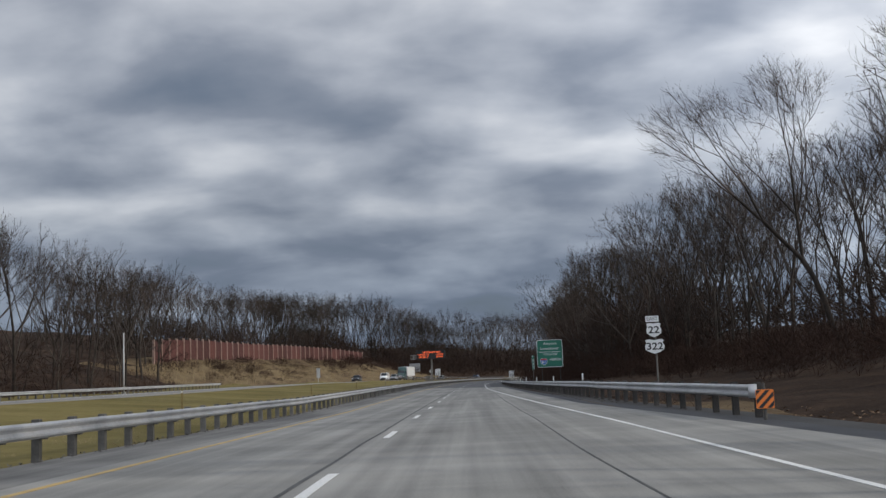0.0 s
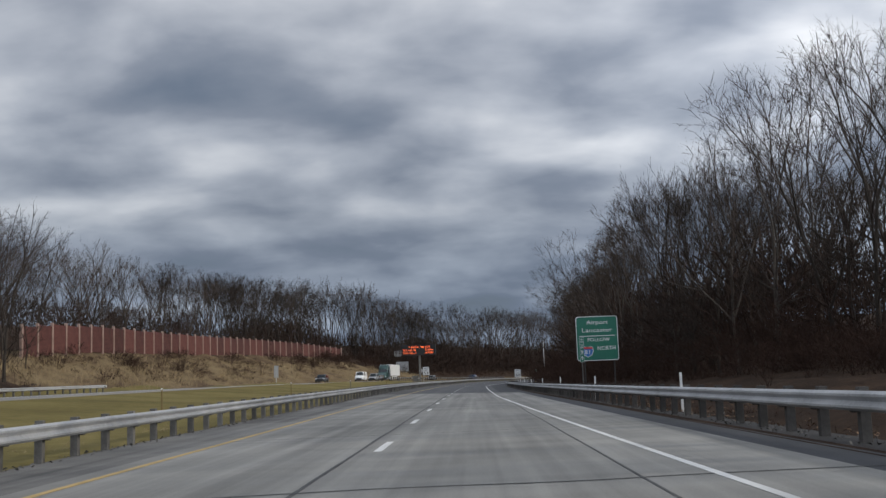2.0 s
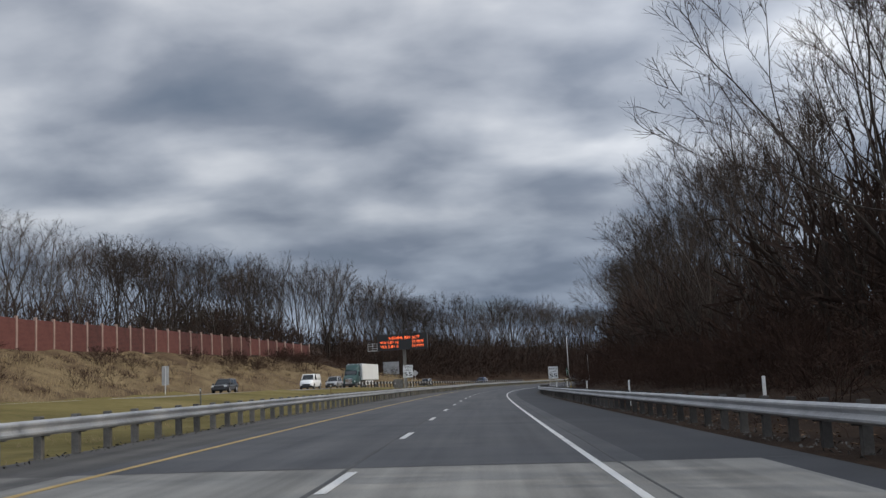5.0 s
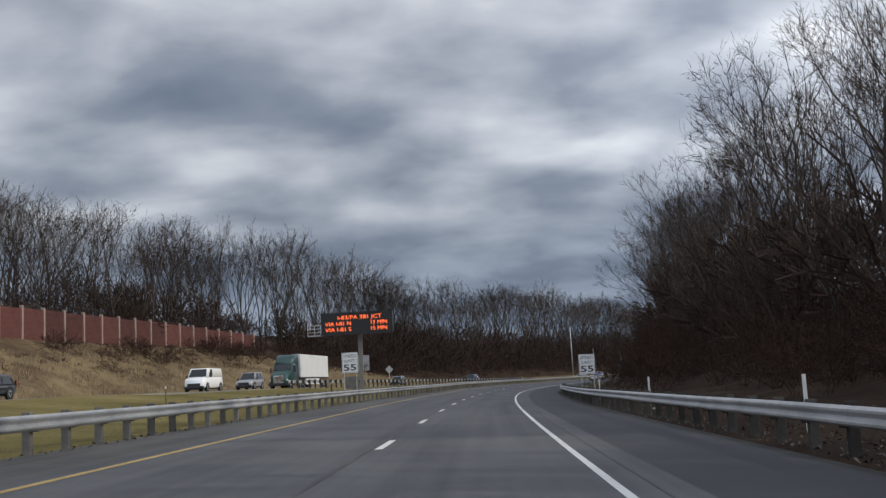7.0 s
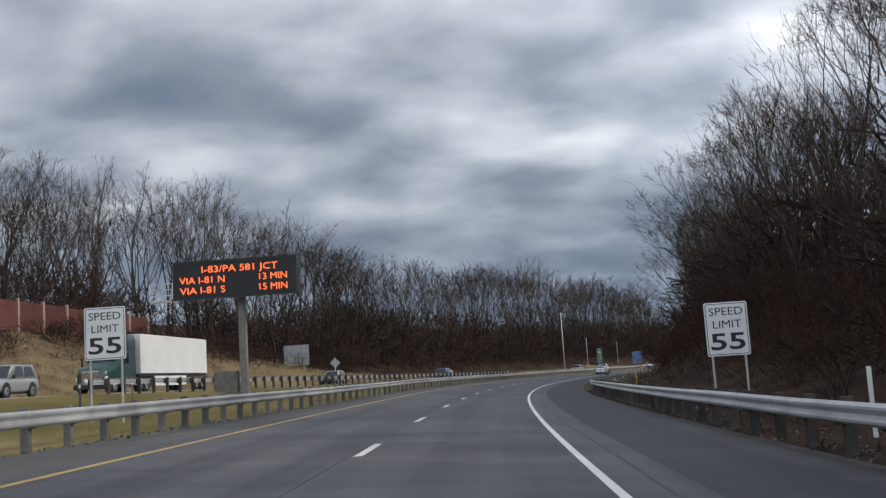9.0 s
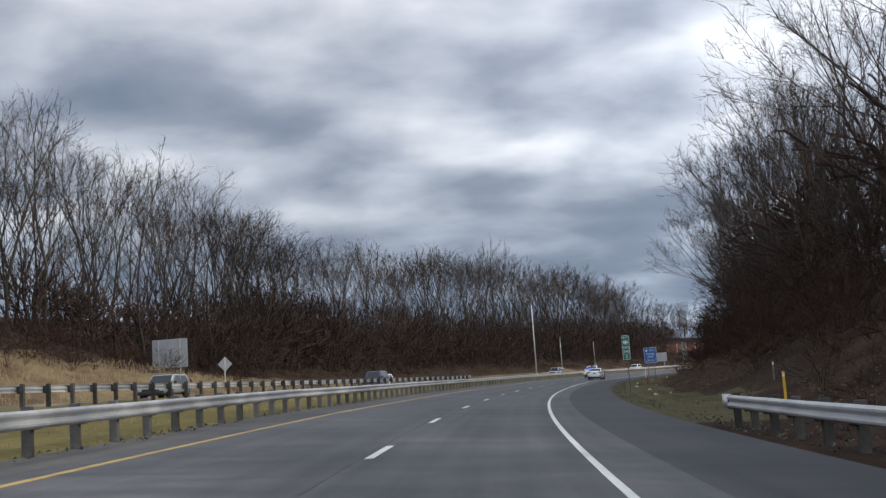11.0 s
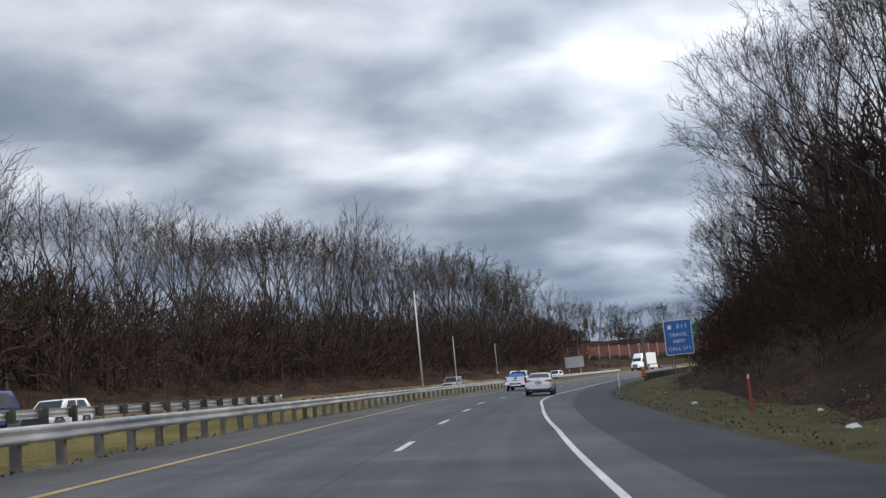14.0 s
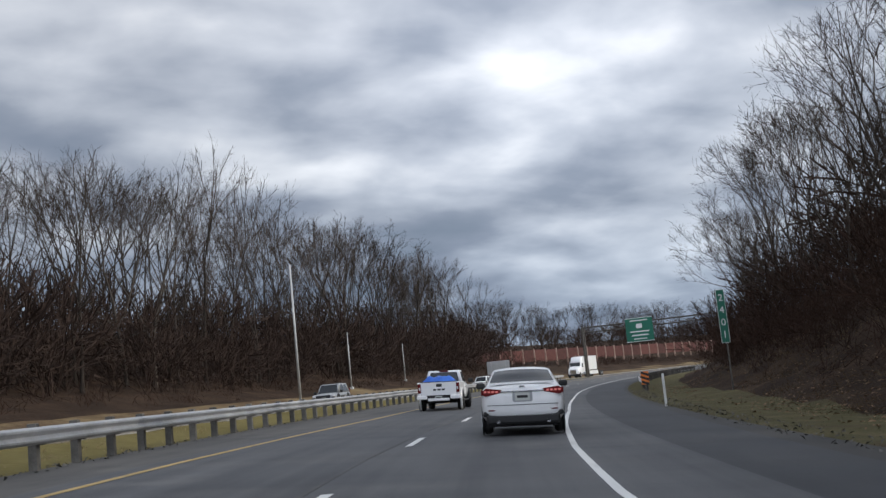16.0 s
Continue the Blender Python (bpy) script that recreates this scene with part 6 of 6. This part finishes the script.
for k in range(130):
    s = rng.uniform(345, 545)
    spots.append((s, right_wood_edge(s) + rng.triangular(-5.5, 9, -1.5), rng.uniform(2.0, 6.5)))
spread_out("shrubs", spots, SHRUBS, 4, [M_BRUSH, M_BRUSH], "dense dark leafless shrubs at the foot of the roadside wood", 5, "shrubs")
spots = []
for k in range(330):
    s = rng.uniform(20, 545)
    spots.append((s, right_wood_edge(s) + rng.triangular(0.5, 26, 3), rng.uniform(5.0, 13.0) * float(np.interp(s, [100, 130, 430, 500], [0.55, 1, 1, 0.6]))))
spread_out("shrubs", spots, SHRUBS_FAR, 4, [M_SHRUB, M_SHRUB], "tall brown shrubs filling the roadside wood", 6, "shrubs")
spots = []
for k in range(430):
    s = rng.uniform(-30, 660)
    edge = float(np.interp(s, [0, 150, 176, 186, 384, 392, 420, 470, 560, 680], [-45, -45, -52, -61, -61, -50, -44, -41, -41, -48]))
    if 128 < s < 184:
        continue
    deep = rng.triangular(-1, 26, 1)
    spots.append((s, edge - deep, min(4.0 + 1.6 * max(0.0, deep), rng.uniform(5.5, 12.5)) * rng.uniform(0.75, 1.05) * (0.85 if s < 390 else 1.0)))
for k in range(70):
    s = rng.uniform(320, 440)
    spots.append((s, left_edge(s) - rng.uniform(0, 14), rng.uniform(6, 12)))
for k in range(170):
    s = rng.uniform(425, 650)
    spots.append((s, left_edge(s) - rng.uniform(-2, 16), rng.uniform(8, 14.5)))
for k in range(200):
    s = rng.uniform(640, 910)
    spots.append((s, rng.uniform(-100, -62), rng.uniform(6, 12)))
for k in range(50):
    s = rng.uniform(690, 920)
    spots.append((s, rng.uniform(16, 60), rng.uniform(3, 6)))
spread_out("shrubs", spots, SHRUBS_FAR, 4, [M_SHRUB, M_SHRUB], "reddish brown shrubs filling the hillside wood", 7, "shrubs")
spots = []
for k in range(330):
    s = rng.uniform(176, 384)
    lat = rng.triangular(-56, -43.5, -54)
    if noise.noise((s * 0.06, lat * 0.15, 1)) > -0.02:
        spots.append((s, lat, rng.uniform(0.9, 2.6)))
for k in range(70):
    s = rng.uniform(345, 412)
    spots.append((s, rng.uniform(-57, -43 if s > 370 else -48), rng.uniform(1.5, 3.2)))
for k in range(100):
    s = rng.uniform(655, 860)
    spots.append((s, float(np.interp(s, [655, 700, 760, 860], [-60, -52, -46, -42])) + rng.uniform(0.8, 7.5), rng.uniform(1.4, 3.0)))
spread_out("shrubs", spots, SHRUBS_FAR, 4, [M_BRUSH, M_BRUSH], "low brown shrubs on the grassy bank below the noise wall", 8, "shrubs")


def tufts(name, spots, material, label, stems, height, spread, width, seed, bend=0.5):
    """Clumps of thin bent stems."""
    g_ = np.random.RandomState(seed)
    segs = []
    for s_, lat, k in spots:
        o = np.array(at(s_, lat).translation)
        o[2] -= 0.05
        for j in range(stems):
            b = o + np.array([g_.randn() * spread * k * 0.5, g_.randn() * spread * k * 0.5, 0])
            d = unit(np.array([g_.randn() * bend, g_.randn() * bend, 1.0]))
            L = height * k * (0.45 + 0.75 * g_.rand())
            mid = b + d * L * 0.55
            d2 = unit(d + np.array([g_.randn() * bend, g_.randn() * bend, -0.1 * g_.rand()]))
            segs.append((*b, *mid, width, width * 0.75))
            segs.append((*mid, *(mid + d2 * L * 0.5), width * 0.75, width * 0.2))
    me = mesh_from_arrays(name, *prisms(segs, 1), [material])
    return tagged(new(name, me), label, "undergrowth", kind="stuff")


spots = []
for k in range(900):
    s = rng.uniform(30, 545)
    spots.append((s, right_wood_edge(s) + rng.triangular(-5.5, 14, -2.0), rng.uniform(0.5, 1.2)))
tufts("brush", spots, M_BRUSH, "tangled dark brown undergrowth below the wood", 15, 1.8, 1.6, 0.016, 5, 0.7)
spots = []
for k in range(700):
    s = rng.uniform(-20, 650)
    if 184 < s < 372:
        spots.append((s, rng.uniform(-56, -45), rng.uniform(0.3, 0.6)))
    else:
        spots.append((s, float(np.interp(s, [0, 150, 180, 372, 392, 420, 470, 650], [-46, -46, -52, -47, -45, -42, -38, -40])) - rng.triangular(-3, 20, 0), rng.uniform(0.5, 1.2)))
tufts("brush", spots, M_BRUSH, "tangled brown undergrowth on the far hillside", 15, 2.0, 1.6, 0.024, 6, 0.7)
spots = []
for k in range(500):
    s = rng.uniform(30, 318)
    spots.append((s, 6.4 + rng.uniform(0, 2.2), rng.uniform(0.4, 1.2)))
tufts("dead_weeds", spots, M_BRUSH, "dead weeds and twigs under the guardrail", 10, 0.35, 0.6, 0.008, 13, 0.8)
spots = []
for k in range(1000):
    s = rng.uniform(165, 410)
    lat = float(opp_far(s)) - rng.uniform(2.5, 15)
    spots.append((s, lat, rng.uniform(0.6, 1.4)))
tufts("dry_grass", spots, M_REED, "long straw-coloured dry grass on the hillside", 16, 0.8, 1.2, 0.02, 8, 0.35)
spots = []
for k in range(1000):
    s = rng.uniform(5, 450)
    spots.append((s, float(left_rail_lat(s)) - rng.uniform(0.5, 7), rng.uniform(0.5, 1.3)))
tufts("median_grass", spots, M_REED, "tufts of yellowed winter grass behind the guardrail", 12, 0.22, 0.5, 0.008, 9, 0.6)
spots = []
for k in range(1100):
    s = rng.uniform(318, 480)
    spots.append((s, float(right_edge(s)) + rng.uniform(0.6, 5), rng.uniform(0.4, 1.2)))
tufts("verge_grass", spots, M_VERGE, "short muddy grass tufts on the roadside verge", 12, 0.09, 0.6, 0.006, 10, 0.9)
spots = []
for k in range(900):
    s = rng.uniform(318, 490)
    spots.append((s, float(right_edge(s)) + rng.uniform(5, 13), rng.uniform(0.5, 1.6)))
tufts("bank_grass", spots, M_DRY, "dead brown grass and stalks on the cutting bank", 14, 0.4, 1.0, 0.006, 11, 0.9)


# ---- litter along the verge ----
def litter(s, lat, size, seed):
    g_ = np.random.RandomState(seed)
    bm = bmesh.new()
    bmesh.ops.create_icosphere(bm, subdivisions=2, radius=size)
    for vtx in bm.verts:
        vtx.co *= 0.6 + 0.6 * g_.rand()
        vtx.co.z *= 0.55
    ob = part("litter", bm, M_PAPER)
    ob.matrix_world = at(s, lat, None, 40 * seed, size * 0.3)
    return tagged(ob, "crumpled white scrap of litter on the verge", "litter", "verge litter")


for k, (s, lat, z_) in enumerate(((352, 7.4, 0.13), (356, 8.6, 0.1), (368, 7.9, 0.12), (381, 7.2, 0.16), (390, 9.0, 0.1), (401, 7.0, 0.13), (409, 9.3, 0.15), (423, 7.7, 0.1), (330, 8.2, 0.12), (338, 9.4, 0.1), (231, 6.9, 0.1), (238, 7.2, 0.13), (243, 6.8, 0.08), (258, 7.1, 0.1), (276, 7.0, 0.09), (86, 7.6, 0.12), (204, 7.0, 0.15))):
    litter(s, lat, z_, k + 1)


# ---- fallen leaves and loose stones ----
def flakes(name, spots, material, label, size, tilt, seed):
    """Small bent flat pieces lying loosely on the ground."""
    g_ = np.random.RandomState(seed)
    verts, quads = [], []
    for s_, lat in spots:
        o = np.array(at(s_, lat).translation) + np.array([0, 0, 0.03])
        a = g_.rand() * 6.28
        u = np.array([math.cos(a), math.sin(a), tilt * g_.randn()]) * size * (0.5 + g_.rand())
        w = np.array([-math.sin(a), math.cos(a), tilt * g_.randn()]) * size * (0.3 + 0.5 * g_.rand())
        n = len(verts)
        verts += [o - u, o - w + np.array([0, 0, 0.02]), o + u, o + w + np.array([0, 0, 0.02])]
        quads.append((n, n + 1, n + 2, n + 3))
    return tagged(new(name, mesh_from_arrays(name, verts, quads, [material])), label, "ground litter", kind="stuff")


spots = []
for k in range(7000):
    s = rng.uniform(322, 500)
    spots.append((s, float(right_edge(s)) + rng.triangular(1.5, 12, 5)))
flakes("fallen_leaves", spots, M_LEAF, "dry brown leaves scattered over the verge and bank", 0.065, 0.22, 31)
spots = []
for k in range(4000):
    s = rng.uniform(20, 318)
    spots.append((s, rng.uniform(6.3, 10.5)))
flakes("fallen_leaves", spots, M_LEAF, "dry brown leaves blown under the guardrail", 0.06, 0.22, 32)
spots = []
for k in range(8000):
    s = rng.uniform(5, 480)
    if rng.random() < 0.6:
        spots.append((s, float(right_edge(s)) + rng.uniform(0.25, 1.4)))
    else:
        spots.append((s, float(left_rail_lat(s)) + rng.uniform(-0.35, 0.25)))
flakes("loose_stones", spots, M_POST, "loose grit and stones along the shoulders", 0.042, 0.5, 33)
